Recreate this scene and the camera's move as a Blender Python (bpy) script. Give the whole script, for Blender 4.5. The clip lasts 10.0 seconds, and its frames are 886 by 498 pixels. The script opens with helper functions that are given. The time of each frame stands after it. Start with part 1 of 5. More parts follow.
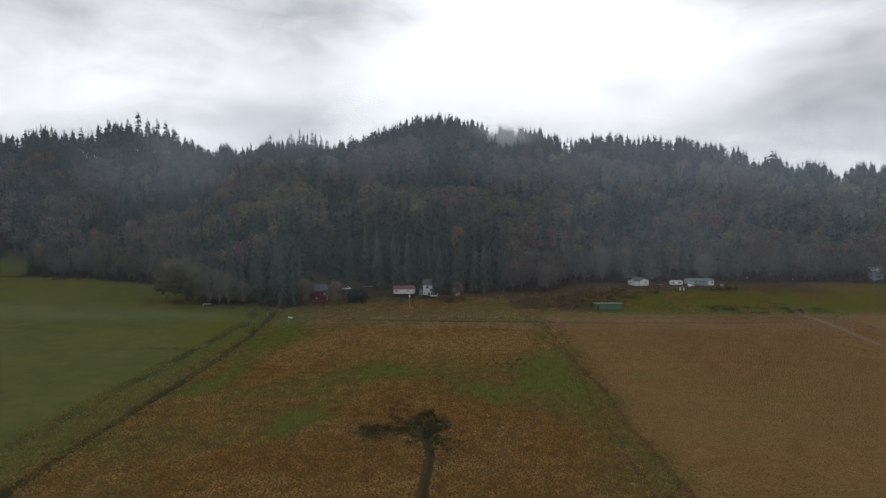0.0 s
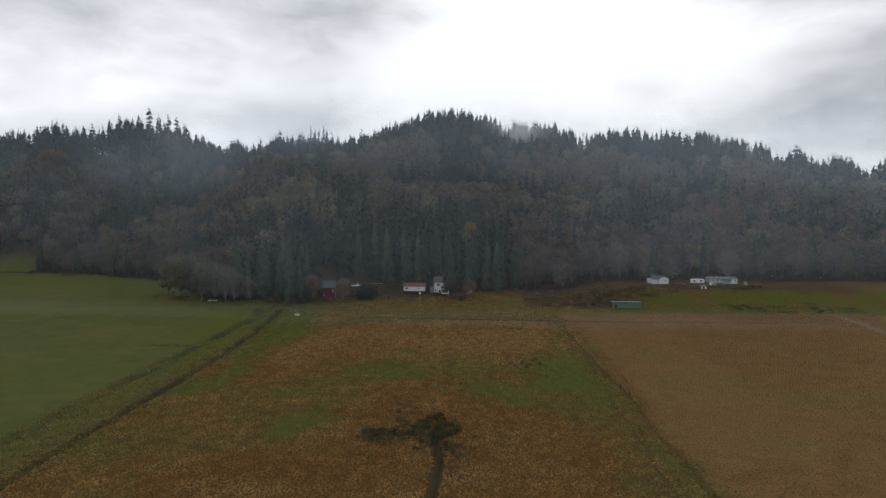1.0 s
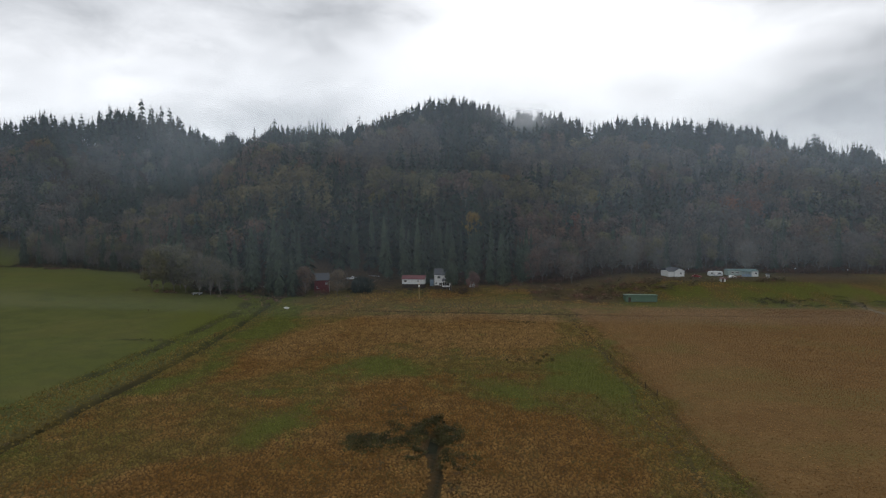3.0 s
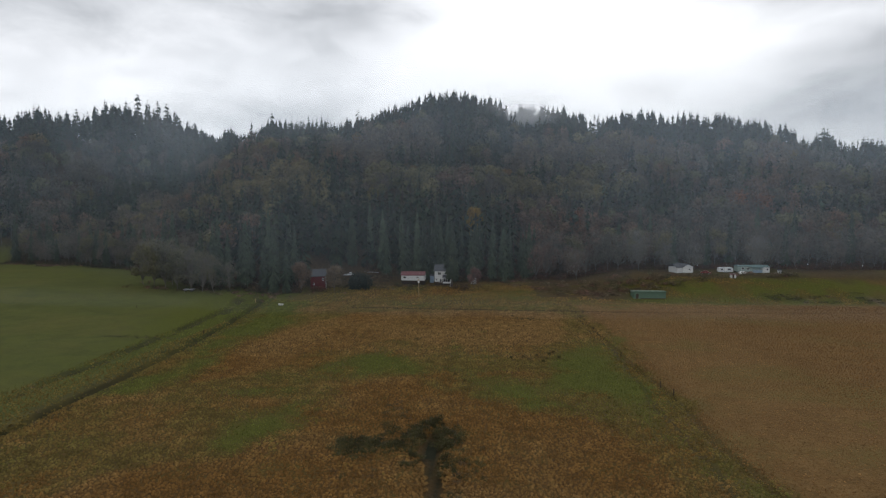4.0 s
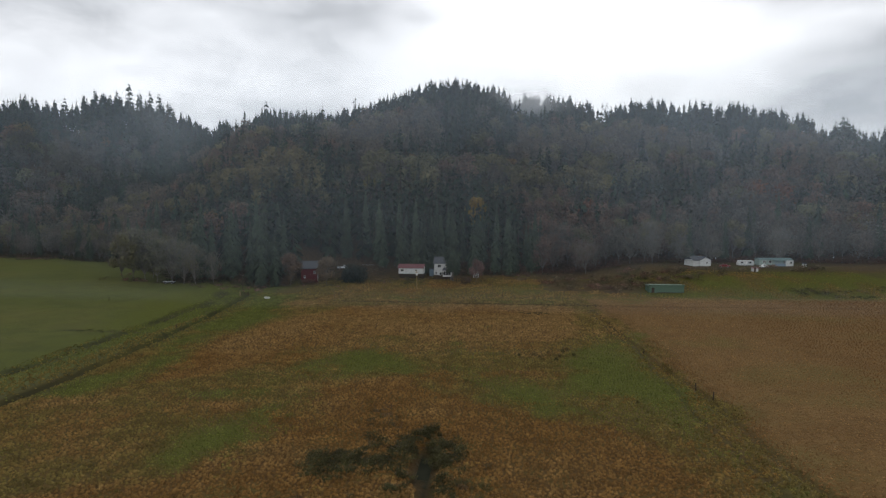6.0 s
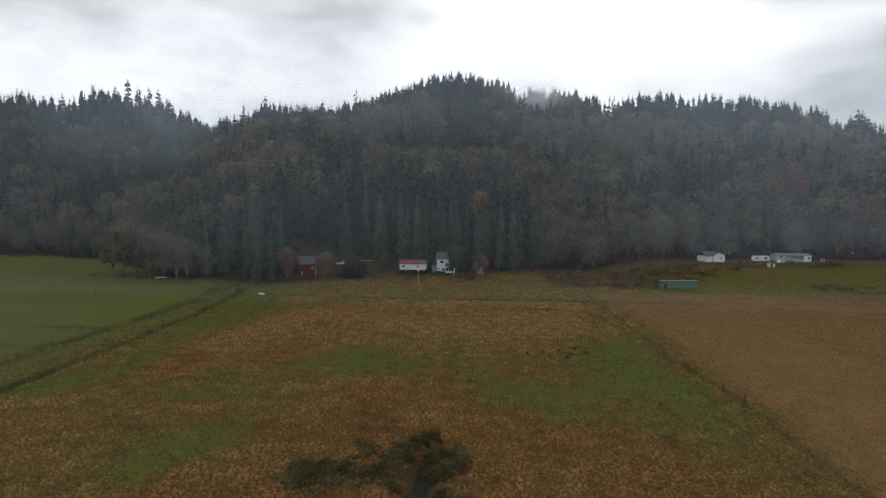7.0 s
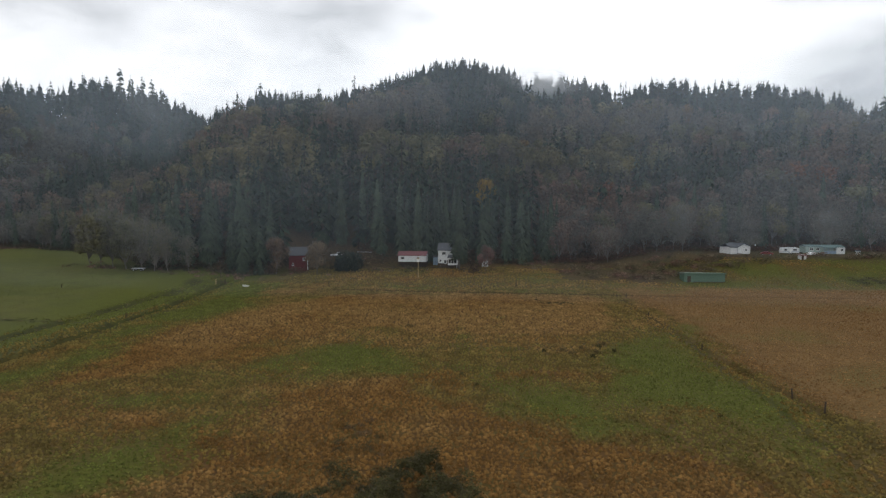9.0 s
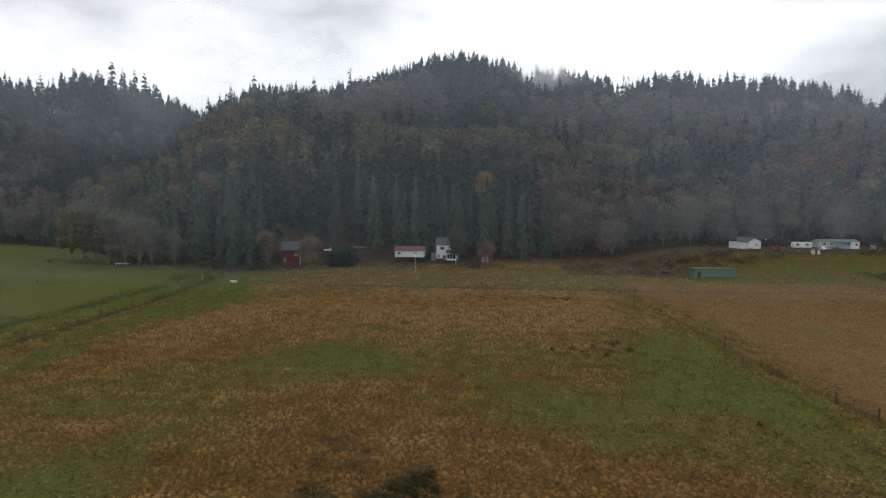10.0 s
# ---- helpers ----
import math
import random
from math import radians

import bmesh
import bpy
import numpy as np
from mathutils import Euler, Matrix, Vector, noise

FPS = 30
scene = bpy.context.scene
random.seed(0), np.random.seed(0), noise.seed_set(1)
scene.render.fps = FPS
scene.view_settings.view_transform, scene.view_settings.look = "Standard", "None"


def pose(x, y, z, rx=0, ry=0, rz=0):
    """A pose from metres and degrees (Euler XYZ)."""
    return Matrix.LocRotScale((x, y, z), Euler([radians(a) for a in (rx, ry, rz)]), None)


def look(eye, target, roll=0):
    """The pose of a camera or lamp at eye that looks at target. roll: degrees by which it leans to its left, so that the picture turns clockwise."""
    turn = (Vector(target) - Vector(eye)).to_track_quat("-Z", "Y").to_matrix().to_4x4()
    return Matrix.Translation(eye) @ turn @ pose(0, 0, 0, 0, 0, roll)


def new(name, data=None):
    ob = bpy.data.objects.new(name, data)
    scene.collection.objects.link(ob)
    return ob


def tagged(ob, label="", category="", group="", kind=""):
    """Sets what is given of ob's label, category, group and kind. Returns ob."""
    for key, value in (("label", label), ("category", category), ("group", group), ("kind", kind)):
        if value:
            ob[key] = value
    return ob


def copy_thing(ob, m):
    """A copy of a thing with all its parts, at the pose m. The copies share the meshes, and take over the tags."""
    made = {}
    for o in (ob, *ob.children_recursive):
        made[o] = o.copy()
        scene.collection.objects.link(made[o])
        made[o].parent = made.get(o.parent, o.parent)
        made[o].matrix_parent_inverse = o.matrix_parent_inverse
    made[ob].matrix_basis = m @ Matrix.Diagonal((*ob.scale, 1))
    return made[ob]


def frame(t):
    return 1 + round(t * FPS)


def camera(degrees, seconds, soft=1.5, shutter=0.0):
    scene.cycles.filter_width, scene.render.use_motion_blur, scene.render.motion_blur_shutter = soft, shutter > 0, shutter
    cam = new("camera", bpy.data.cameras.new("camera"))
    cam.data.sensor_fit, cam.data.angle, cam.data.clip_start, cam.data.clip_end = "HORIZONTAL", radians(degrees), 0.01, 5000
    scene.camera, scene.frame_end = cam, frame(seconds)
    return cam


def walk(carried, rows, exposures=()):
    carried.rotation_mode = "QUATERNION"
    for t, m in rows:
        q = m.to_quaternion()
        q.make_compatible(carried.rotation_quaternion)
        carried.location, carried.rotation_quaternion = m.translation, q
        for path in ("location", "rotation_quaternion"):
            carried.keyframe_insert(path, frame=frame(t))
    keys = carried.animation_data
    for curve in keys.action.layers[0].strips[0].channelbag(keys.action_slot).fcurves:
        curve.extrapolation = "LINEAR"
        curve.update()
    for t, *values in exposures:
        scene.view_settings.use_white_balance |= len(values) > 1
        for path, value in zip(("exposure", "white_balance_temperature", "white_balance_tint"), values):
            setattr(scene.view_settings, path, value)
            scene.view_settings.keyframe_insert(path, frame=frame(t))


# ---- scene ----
cam = camera(78.0, 10.0, soft=1.25)
PATH = [
    (0, (2.766, 3.991, 48.797), (2.632, 5.982, 48.667), -0.3),
    (0.5, (2.651, 8.45, 47.56), (2.495, 10.44, 47.429), -0.2),
    (1, (2.516, 12.957, 46.178), (2.337, 14.944, 46.048), -0.2),
    (1.5, (2.261, 17.378, 44.7), (2.078, 19.365, 44.569), -0.3),
    (2, (1.981, 21.731, 43.131), (1.797, 23.719, 43.001), -0.2),
    (2.5, (1.637, 26.123, 41.725), (1.453, 28.11, 41.594), -0.2),
    (4, (0.885, 39.019, 37.11), (0.695, 41.006, 36.981), -0.2),
    (4.5, (0.53, 43.077, 35.87), (0.34, 45.064, 35.741), -0.2),
    (5, (0.161, 47.212, 34.555), (-0.03, 49.199, 34.426), -0.2),
    (5.5, (0.021, 51.525, 33.37), (-0.171, 53.512, 33.24), -0.1),
    (7, (-0.625, 64.993, 29.171), (-0.834, 66.978, 29.042), -0.1),
    (7.5, (-0.986, 69.413, 27.934), (-1.202, 71.397, 27.805), -0.1),
    (8, (-1.343, 73.704, 26.725), (-1.563, 75.688, 26.595), -0.1),
    (8.5, (-1.845, 78.055, 25.496), (-2.066, 80.038, 25.366), 0.0),
    (9, (-2.203, 82.31, 24.269), (-2.422, 84.294, 24.139), 0.0),
    (9.5, (-2.673, 86.656, 23.105), (-2.889, 88.64, 22.974), 0.0),
    (10, (-3.053, 90.952, 22.073), (-3.267, 92.936, 21.939), 0.0),
]
walk(cam, [(t, look(eye, target, roll)) for t, eye, target, roll in PATH],
     [(0, 0.0, 6320, 10), (2.5, 0.03, 6320, 10), (5.5, 0.08, 6320, 10), (7.5, 0.2, 6350, 10), (10, 0.35, 6400, 10)])


# ---- world and light ----
def node(nt, kind, **props):
    n = nt.nodes.new(kind)
    for k, v in props.items():
        if k == "op":
            n.operation = v
        elif k == "blend":
            n.blend_type = v
        elif k == "data":
            n.data_type = v
        elif k == "dims":
            n.noise_dimensions = v
        elif k == "attr":
            n.attribute_name = v
    return n


def link(nt, a, b):
    nt.links.new(a, b)


def put(nt, socket, value):
    """Sets a socket from a number, a tuple or another socket."""
    if isinstance(value, bpy.types.NodeSocket):
        nt.links.new(value, socket)
    else:
        socket.default_value = value


def math_n(nt, op, a, b=0.0, clamp=False):
    n = node(nt, "ShaderNodeMath", op=op)
    n.use_clamp = clamp
    put(nt, n.inputs[0], a)
    put(nt, n.inputs[1], b)
    return n.outputs[0]


def mix_c(nt, fac, a, b, blend="MIX"):
    n = node(nt, "ShaderNodeMix", data="RGBA")
    n.blend_type = blend
    put(nt, n.inputs[0], fac)
    put(nt, n.inputs[6], a if isinstance(a, bpy.types.NodeSocket) else (*a, 1))
    put(nt, n.inputs[7], b if isinstance(b, bpy.types.NodeSocket) else (*b, 1))
    return n.outputs[2]


def noise_n(nt, vec, scale, detail=3.0, rough=0.55, distort=0.0):
    n = node(nt, "ShaderNodeTexNoise")
    if vec is not None:
        link(nt, vec, n.inputs["Vector"])
    n.inputs["Scale"].default_value = scale
    n.inputs["Detail"].default_value = detail
    n.inputs["Roughness"].default_value = rough
    n.inputs["Distortion"].default_value = distort
    return n.outputs[0]


def ramp_n(nt, value, lo, hi, a=0.0, b=1.0):
    n = node(nt, "ShaderNodeMapRange")
    n.interpolation_type = "SMOOTHSTEP"
    put(nt, n.inputs[0], value)
    for i, v in enumerate((lo, hi, a, b)):
        n.inputs[i + 1].default_value = v
    return n.outputs[0]


def mapped(nt, vec, scale, place=(0, 0, 0), turn=(0, 0, 0)):
    n = node(nt, "ShaderNodeMapping")
    link(nt, vec, n.inputs[0])
    n.inputs["Location"].default_value = place
    n.inputs["Rotation"].default_value = turn
    n.inputs["Scale"].default_value = scale
    return n.outputs[0]


SUN_ELEVATION, SUN_AZIMUTH = radians(24), radians(12)     # azimuth from +y towards +x


def build_world():
    world = bpy.data.worlds.new("overcast_sky")
    scene.world = world
    world.use_nodes = True
    nt = world.node_tree
    nt.nodes.clear()
    out = node(nt, "ShaderNodeOutputWorld")
    sky = node(nt, "ShaderNodeTexSky")
    sky.sky_type = "NISHITA"
    sky.sun_disc = False
    sky.sun_elevation, sky.sun_rotation = SUN_ELEVATION, SUN_AZIMUTH
    clear = node(nt, "ShaderNodeBackground")
    link(nt, sky.outputs[0], clear.inputs[0])
    clear.inputs[1].default_value = 0.08
    coord = node(nt, "ShaderNodeTexCoord").outputs["Generated"]
    sep = node(nt, "ShaderNodeSeparateXYZ")
    link(nt, coord, sep.inputs[0])
    wisp = noise_n(nt, mapped(nt, coord, (1, 1, 2.8), (0.3, 0.2, 0.1)), 3.4, 6.0, 0.5, 0.35)
    puff = noise_n(nt, mapped(nt, coord, (1, 1, 2.2), (2.1, 4.4, 1.3)), 7.5, 6.0, 0.55, 0.5)

    flat = mapped(nt, coord, (1, 1, 2.0))

    def near(az, el, reach):
        """1 at a direction, 0 that many degrees to either side; half as tall as it is wide."""
        n = node(nt, "ShaderNodeVectorMath", op="DISTANCE")
        link(nt, flat, n.inputs[0])
        n.inputs[1].default_value = (math.sin(radians(az)) * math.cos(radians(el)), math.cos(radians(az)) * math.cos(radians(el)), 2.0 * math.sin(radians(el)))
        return ramp_n(nt, n.outputs["Value"], 0.0, radians(reach), 1.0, 0.0)

    tone = math_n(nt, "ADD", math_n(nt, "MULTIPLY", math_n(nt, "SUBTRACT", wisp, 0.5), 0.62), 0.85)
    tone = math_n(nt, "ADD", tone, math_n(nt, "MULTIPLY", math_n(nt, "SUBTRACT", puff, 0.5), 0.36))
    tone = math_n(nt, "ADD", tone, math_n(nt, "MULTIPLY", near(7, 16, 26), 0.34))        # thin cloud before the sun
    for az, el, wide, deep in ((33, 9, 16, 0.30), (24, 21, 12, 0.26), (15, 12, 10, 0.14), (-19, 20, 16, 0.14), (-40, 20, 18, 0.10), (-18, 7, 12, 0.08)):   # thicker, darker cloud
        tone = math_n(nt, "SUBTRACT", tone, math_n(nt, "MULTIPLY", near(az, el, wide), deep))
    tone = math_n(nt, "MINIMUM", math_n(nt, "MAXIMUM", tone, 0.5), 1.0)
    colour = mix_c(nt, ramp_n(nt, tone, 0.35, 0.95), (0.62, 0.65, 0.69), (0.97, 0.98, 1.0))
    cloud = node(nt, "ShaderNodeBackground")
    link(nt, colour, cloud.inputs[0])
    link(nt, math_n(nt, "MULTIPLY", tone, SKY_STRENGTH), cloud.inputs[1])
    mix = node(nt, "ShaderNodeMixShader")
    mix.inputs[0].default_value = 0.96
    link(nt, clear.outputs[0], mix.inputs[1])
    link(nt, cloud.outputs[0], mix.inputs[2])
    link(nt, mix.outputs[0], out.inputs[0])


SKY_STRENGTH = 1.1
build_world()
sun = new("sun", bpy.data.lights.new("sun", "SUN"))
sun.data.energy, sun.data.angle, sun.data.color = 0.6, radians(25), (1.0, 0.97, 0.92)
sun.matrix_basis = look((0, 0, 0), (-math.sin(SUN_AZIMUTH) * math.cos(SUN_ELEVATION), -math.cos(SUN_AZIMUTH) * math.cos(SUN_ELEVATION), -math.sin(SUN_ELEVATION)))


# ---- materials ----
def material(name):
    m = bpy.data.materials.new(name)
    m.use_nodes = True
    nt = m.node_tree
    nt.nodes.clear()
    out = node(nt, "ShaderNodeOutputMaterial")
    bsdf = node(nt, "ShaderNodeBsdfPrincipled")
    link(nt, bsdf.outputs[0], out.inputs[0])
    return m, nt, bsdf, out


def bump_n(nt, bsdf, height, strength, distance):
    n = node(nt, "ShaderNodeBump")
    link(nt, height, n.inputs["Height"])
    n.inputs["Strength"].default_value = strength
    n.inputs["Distance"].default_value = distance
    link(nt, n.outputs[0], bsdf.inputs["Normal"])


def surface(name, colour, dark, rough=0.8, scale=1.5, fine=14.0, metal=0.0, bump=0.02, streak=False):
    """A worn plain surface: two scales of variation between colour and dark, and a fine relief."""
    m, nt, bsdf, _ = material(name)
    pos = node(nt, "ShaderNodeTexCoord").outputs["Object"]
    if streak:
        pos = mapped(nt, pos, (1, 1, 0.15))
    a = noise_n(nt, pos, scale, 4)
    b = noise_n(nt, pos, fine, 4)
    fac = ramp_n(nt, math_n(nt, "MULTIPLY_ADD", a, 0.7), 0.3, 0.75)
    col = mix_c(nt, fac, dark, colour)
    col = mix_c(nt, math_n(nt, "MULTIPLY", ramp_n(nt, b, 0.55, 0.75), 0.45), col, dark)
    link(nt, col, bsdf.inputs["Base Color"])
    bsdf.inputs["Roughness"].default_value = rough
    bsdf.inputs["Metallic"].default_value = metal
    bsdf.inputs["Specular IOR Level"].default_value = 0.12 if rough > 0.75 else 0.5
    bump_n(nt, bsdf, b, 0.5, bump)
    return m


def foliage(name, rough=0.75, glow=0.25, gloss=0.08):
    """Leaves, needles and twigs: the colour of each plant stands in the mesh's tone attribute."""
    m, nt, bsdf, out = material(name)
    tone = node(nt, "ShaderNodeAttribute", attr="tone").outputs["Color"]
    pos = node(nt, "ShaderNodeNewGeometry").outputs["Position"]
    info = node(nt, "ShaderNodeObjectInfo").outputs["Random"]
    a = noise_n(nt, pos, 0.35, 2)
    b = noise_n(nt, pos, 2.2, 2)
    v = math_n(nt, "MULTIPLY", ramp_n(nt, a, 0.25, 0.75, 0.7, 1.25), ramp_n(nt, b, 0.25, 0.75, 0.75, 1.25))
    v = math_n(nt, "MULTIPLY", v, ramp_n(nt, info, 0.0, 1.0, 0.85, 1.15))
    grey = node(nt, "ShaderNodeCombineXYZ")
    for s in grey.inputs:
        link(nt, v, s)
    col = mix_c(nt, 1.0, tone, grey.outputs[0], "MULTIPLY")
    link(nt, col, bsdf.inputs["Base Color"])
    bsdf.inputs["Roughness"].default_value = rough
    bsdf.inputs["Specular IOR Level"].default_value = gloss
    thin = node(nt, "ShaderNodeBsdfTranslucent")
    link(nt, col, thin.inputs[0])
    mix = node(nt, "ShaderNodeMixShader")
    mix.inputs[0].default_value = glow
    link(nt, bsdf.outputs[0], mix.inputs[1])
    link(nt, thin.outputs[0], mix.inputs[2])
    link(nt, mix.outputs[0], out.inputs[0])
    return m


RUST, RUST_DARK, RUST_LIGHT = (0.105, 0.056, 0.017), (0.060, 0.033, 0.011), (0.165, 0.100, 0.036)
GREEN, GREEN_DARK = (0.069, 0.079, 0.010), (0.050, 0.053, 0.009)
OLIVE = (0.095, 0.082, 0.022)
TAN, TAN_DARK = (0.155, 0.090, 0.032), (0.115, 0.062, 0.020)
LAWN, LAWN_DARK = (0.064, 0.072, 0.016), (0.048, 0.054, 0.013)


def ground_material():
    m, nt, bsdf, _ = material("field_grass")
    pos = node(nt, "ShaderNodeNewGeometry").outputs["Position"]
    c1 = node(nt, "ShaderNodeSeparateColor")
    link(nt, node(nt, "ShaderNodeAttribute", attr="cover").outputs["Color"], c1.inputs[0])
    c2 = node(nt, "ShaderNodeSeparateColor")
    link(nt, node(nt, "ShaderNodeAttribute", attr="cover_more").outputs["Color"], c2.inputs[0])
    rust, green, dark = c1.outputs
    tan, duff, gravel = c2.outputs
    clump = noise_n(nt, mapped(nt, pos, (1.0, 1.3, 1)), 1.15, 3, 0.6, 0.6)
    blade = noise_n(nt, pos, 5.5, 3, 0.65)
    wide = noise_n(nt, mapped(nt, pos, (0.8, 1.1, 1)), 0.16, 4, 0.6, 0.8)
    far = noise_n(nt, mapped(nt, pos, (0.5, 1.0, 1), (40, 9, 0)), 0.045, 4, 0.6, 0.5)
    # left pasture, then rank olive grass, rust-red tussocks, fresh green and the tan meadow over it
    col = mix_c(nt, ramp_n(nt, wide, 0.3, 0.7), LAWN_DARK, LAWN)
    col = mix_c(nt, math_n(nt, "MULTIPLY", ramp_n(nt, far, 0.42, 0.72), 0.35), col, OLIVE)
    split = node(nt, "ShaderNodeSeparateXYZ")
    link(nt, pos, split.inputs[0])
    # rank and rusty ground coloured dark, for the shade between tussocks
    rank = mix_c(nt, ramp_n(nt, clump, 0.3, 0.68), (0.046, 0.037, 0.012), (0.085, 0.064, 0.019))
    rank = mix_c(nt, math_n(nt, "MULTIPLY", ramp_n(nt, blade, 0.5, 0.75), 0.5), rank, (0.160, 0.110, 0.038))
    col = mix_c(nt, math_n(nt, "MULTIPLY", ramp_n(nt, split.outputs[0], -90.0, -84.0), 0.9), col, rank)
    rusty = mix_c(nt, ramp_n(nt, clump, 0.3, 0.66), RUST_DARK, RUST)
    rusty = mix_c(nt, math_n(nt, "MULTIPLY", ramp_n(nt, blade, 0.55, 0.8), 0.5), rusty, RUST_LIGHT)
    rusty = mix_c(nt, math_n(nt, "MULTIPLY", ramp_n(nt, wide, 0.46, 0.72), 0.55), rusty, OLIVE)
    edge = math_n(nt, "ADD", rust, math_n(nt, "MULTIPLY", math_n(nt, "SUBTRACT", math_n(nt, "ADD", math_n(nt, "MULTIPLY", wide, 0.7), math_n(nt, "MULTIPLY", clump, 0.3)), 0.5), 0.9))
    col = mix_c(nt, ramp_n(nt, edge, 0.3, 0.7), col, rusty)
    meadow = mix_c(nt, ramp_n(nt, wide, 0.3, 0.7), TAN_DARK, TAN)
    swath = noise_n(nt, mapped(nt, pos, (0.9, 1.1, 1), (0, 0, 0), (0, 0, 0.3)), 0.55, 5, 0.65, 0.8)
    meadow = mix_c(nt, ramp_n(nt, swath, 0.42, 0.72, 0.0, 0.6), meadow, (0.078, 0.047, 0.015))
    meadow = mix_c(nt, math_n(nt, "MULTIPLY", ramp_n(nt, far, 0.48, 0.66), 0.5), meadow, OLIVE)
    meadow = mix_c(nt, math_n(nt, "MULTIPLY", ramp_n(nt, clump, 0.45, 0.75), 0.6), meadow, RUST_LIGHT)
    meadow = mix_c(nt, math_n(nt, "MULTIPLY", ramp_n(nt, blade, 0.5, 0.75), 0.35), meadow, RUST_DARK)
    col = mix_c(nt, tan, col, meadow)
    fresh = mix_c(nt, ramp_n(nt, clump, 0.3, 0.7), GREEN_DARK, GREEN)
    edge = math_n(nt, "ADD", green, math_n(nt, "MULTIPLY", math_n(nt, "SUBTRACT", wide, 0.5), 0.8))
    col = mix_c(nt, ramp_n(nt, edge, 0.25, 0.85, 0.0, 0.88), col, fresh)
    col = mix_c(nt, math_n(nt, "MULTIPLY", dark, ramp_n(nt, clump, 0.25, 0.6, 0.5, 1.0)), col, (0.020, 0.020, 0.011))
    leaf = mix_c(nt, ramp_n(nt, clump, 0.3, 0.7), (0.022, 0.018, 0.011), (0.065, 0.042, 0.022))
    col = mix_c(nt, duff, col, leaf)
    stony = mix_c(nt, blade, (0.095, 0.075, 0.050), (0.155, 0.125, 0.088))
    col = mix_c(nt, gravel, col, stony)
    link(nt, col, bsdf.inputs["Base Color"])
    bsdf.inputs["Roughness"].default_value = 0.95
    bsdf.inputs["Specular IOR Level"].default_value = 0.1
    rough = math_n(nt, "ADD", math_n(nt, "MULTIPLY", clump, 0.8), math_n(nt, "MULTIPLY", blade, 0.25))
    amount = math_n(nt, "ADD", math_n(nt, "MULTIPLY", ramp_n(nt, math_n(nt, "MAXIMUM", rust, tan), 0.2, 0.9), 0.8), 0.2)
    bump_n(nt, bsdf, math_n(nt, "MULTIPLY", rough, amount), 0.9, 0.7)
    return m


GROUND = ground_material()
NEEDLES = foliage("fir_needles", 0.7, 0.15)
LEAVES = foliage("broad_leaves", 0.8, 0.18)
BLADES = foliage("rank_grass_blades", 0.85, 0.3)
BARK = surface("grey_bark", (0.15, 0.135, 0.115), (0.06, 0.05, 0.04), 0.9, 1.2, 8, bump=0.03, streak=True)
WHITE = surface("white_painted_boards", (0.54, 0.55, 0.54), (0.36, 0.37, 0.35), 0.6, 0.8, 6, bump=0.005)
WHITE_TRIM = surface("white_trim_paint", (0.66, 0.66, 0.64), (0.52, 0.52, 0.50), 0.5, 2, 12, bump=0.003)
RED_WALL = surface("barn_red_boards", (0.105, 0.020, 0.022), (0.060, 0.014, 0.015), 0.8, 0.9, 7, bump=0.01, streak=True)
RED_ROOF = surface("red_metal_roof", (0.115, 0.034, 0.036), (0.075, 0.026, 0.028), 0.5, 0.7, 9, bump=0.004, streak=True)
GREY_ROOF = surface("grey_shingles", (0.070, 0.073, 0.080), (0.045, 0.047, 0.052), 0.85, 0.9, 10, bump=0.01)
DARK_WOOD = surface("weathered_dark_timber", (0.058, 0.044, 0.032), (0.024, 0.018, 0.013), 0.9, 1.5, 12, bump=0.01, streak=True)
POLE_WOOD = surface("yellowish_pole_timber", (0.34, 0.25, 0.13), (0.20, 0.145, 0.08), 0.85, 1.5, 12, bump=0.01, streak=True)
GREEN_WALL = surface("green_metal_cladding", (0.066, 0.118, 0.080), (0.046, 0.088, 0.058), 0.55, 0.6, 8, bump=0.004, streak=True)
PALE_GREEN = surface("pale_green_siding", (0.26, 0.33, 0.30), (0.19, 0.25, 0.22), 0.6, 0.8, 8, bump=0.004)
TEAL_ROOF = surface("teal_metal_roof", (0.075, 0.13, 0.125), (0.05, 0.09, 0.085), 0.5, 0.8, 8, bump=0.004)
BLUE_GREY = surface("blue_grey_porch_paint", (0.20, 0.27, 0.34), (0.12, 0.17, 0.22), 0.6, 0.8, 8, bump=0.004)
GALVANISED = surface("galvanised_steel", (0.45, 0.46, 0.47), (0.30, 0.31, 0.32), 0.45, 2, 14, 0.8, 0.003)
RUBBER = surface("black_rubber", (0.025, 0.025, 0.025), (0.015, 0.015, 0.015), 0.9, 4, 20, bump=0.003)
CAR_WHITE = surface("white_car_paint", (0.78, 0.79, 0.80), (0.66, 0.67, 0.68), 0.25, 1, 8, bump=0.0005)
CAR_RED = surface("dark_red_car_paint", (0.20, 0.02, 0.025), (0.12, 0.015, 0.02), 0.3, 1, 8, bump=0.0005)


def glass_material():
    m, nt, bsdf, _ = material("window_glass")
    pos = node(nt, "ShaderNodeTexCoord").outputs["Object"]
    link(nt, mix_c(nt, noise_n(nt, pos, 0.8, 2), (0.012, 0.014, 0.016), (0.035, 0.038, 0.042)), bsdf.inputs["Base Color"])
    bsdf.inputs["Roughness"].default_value = 0.06
    return m


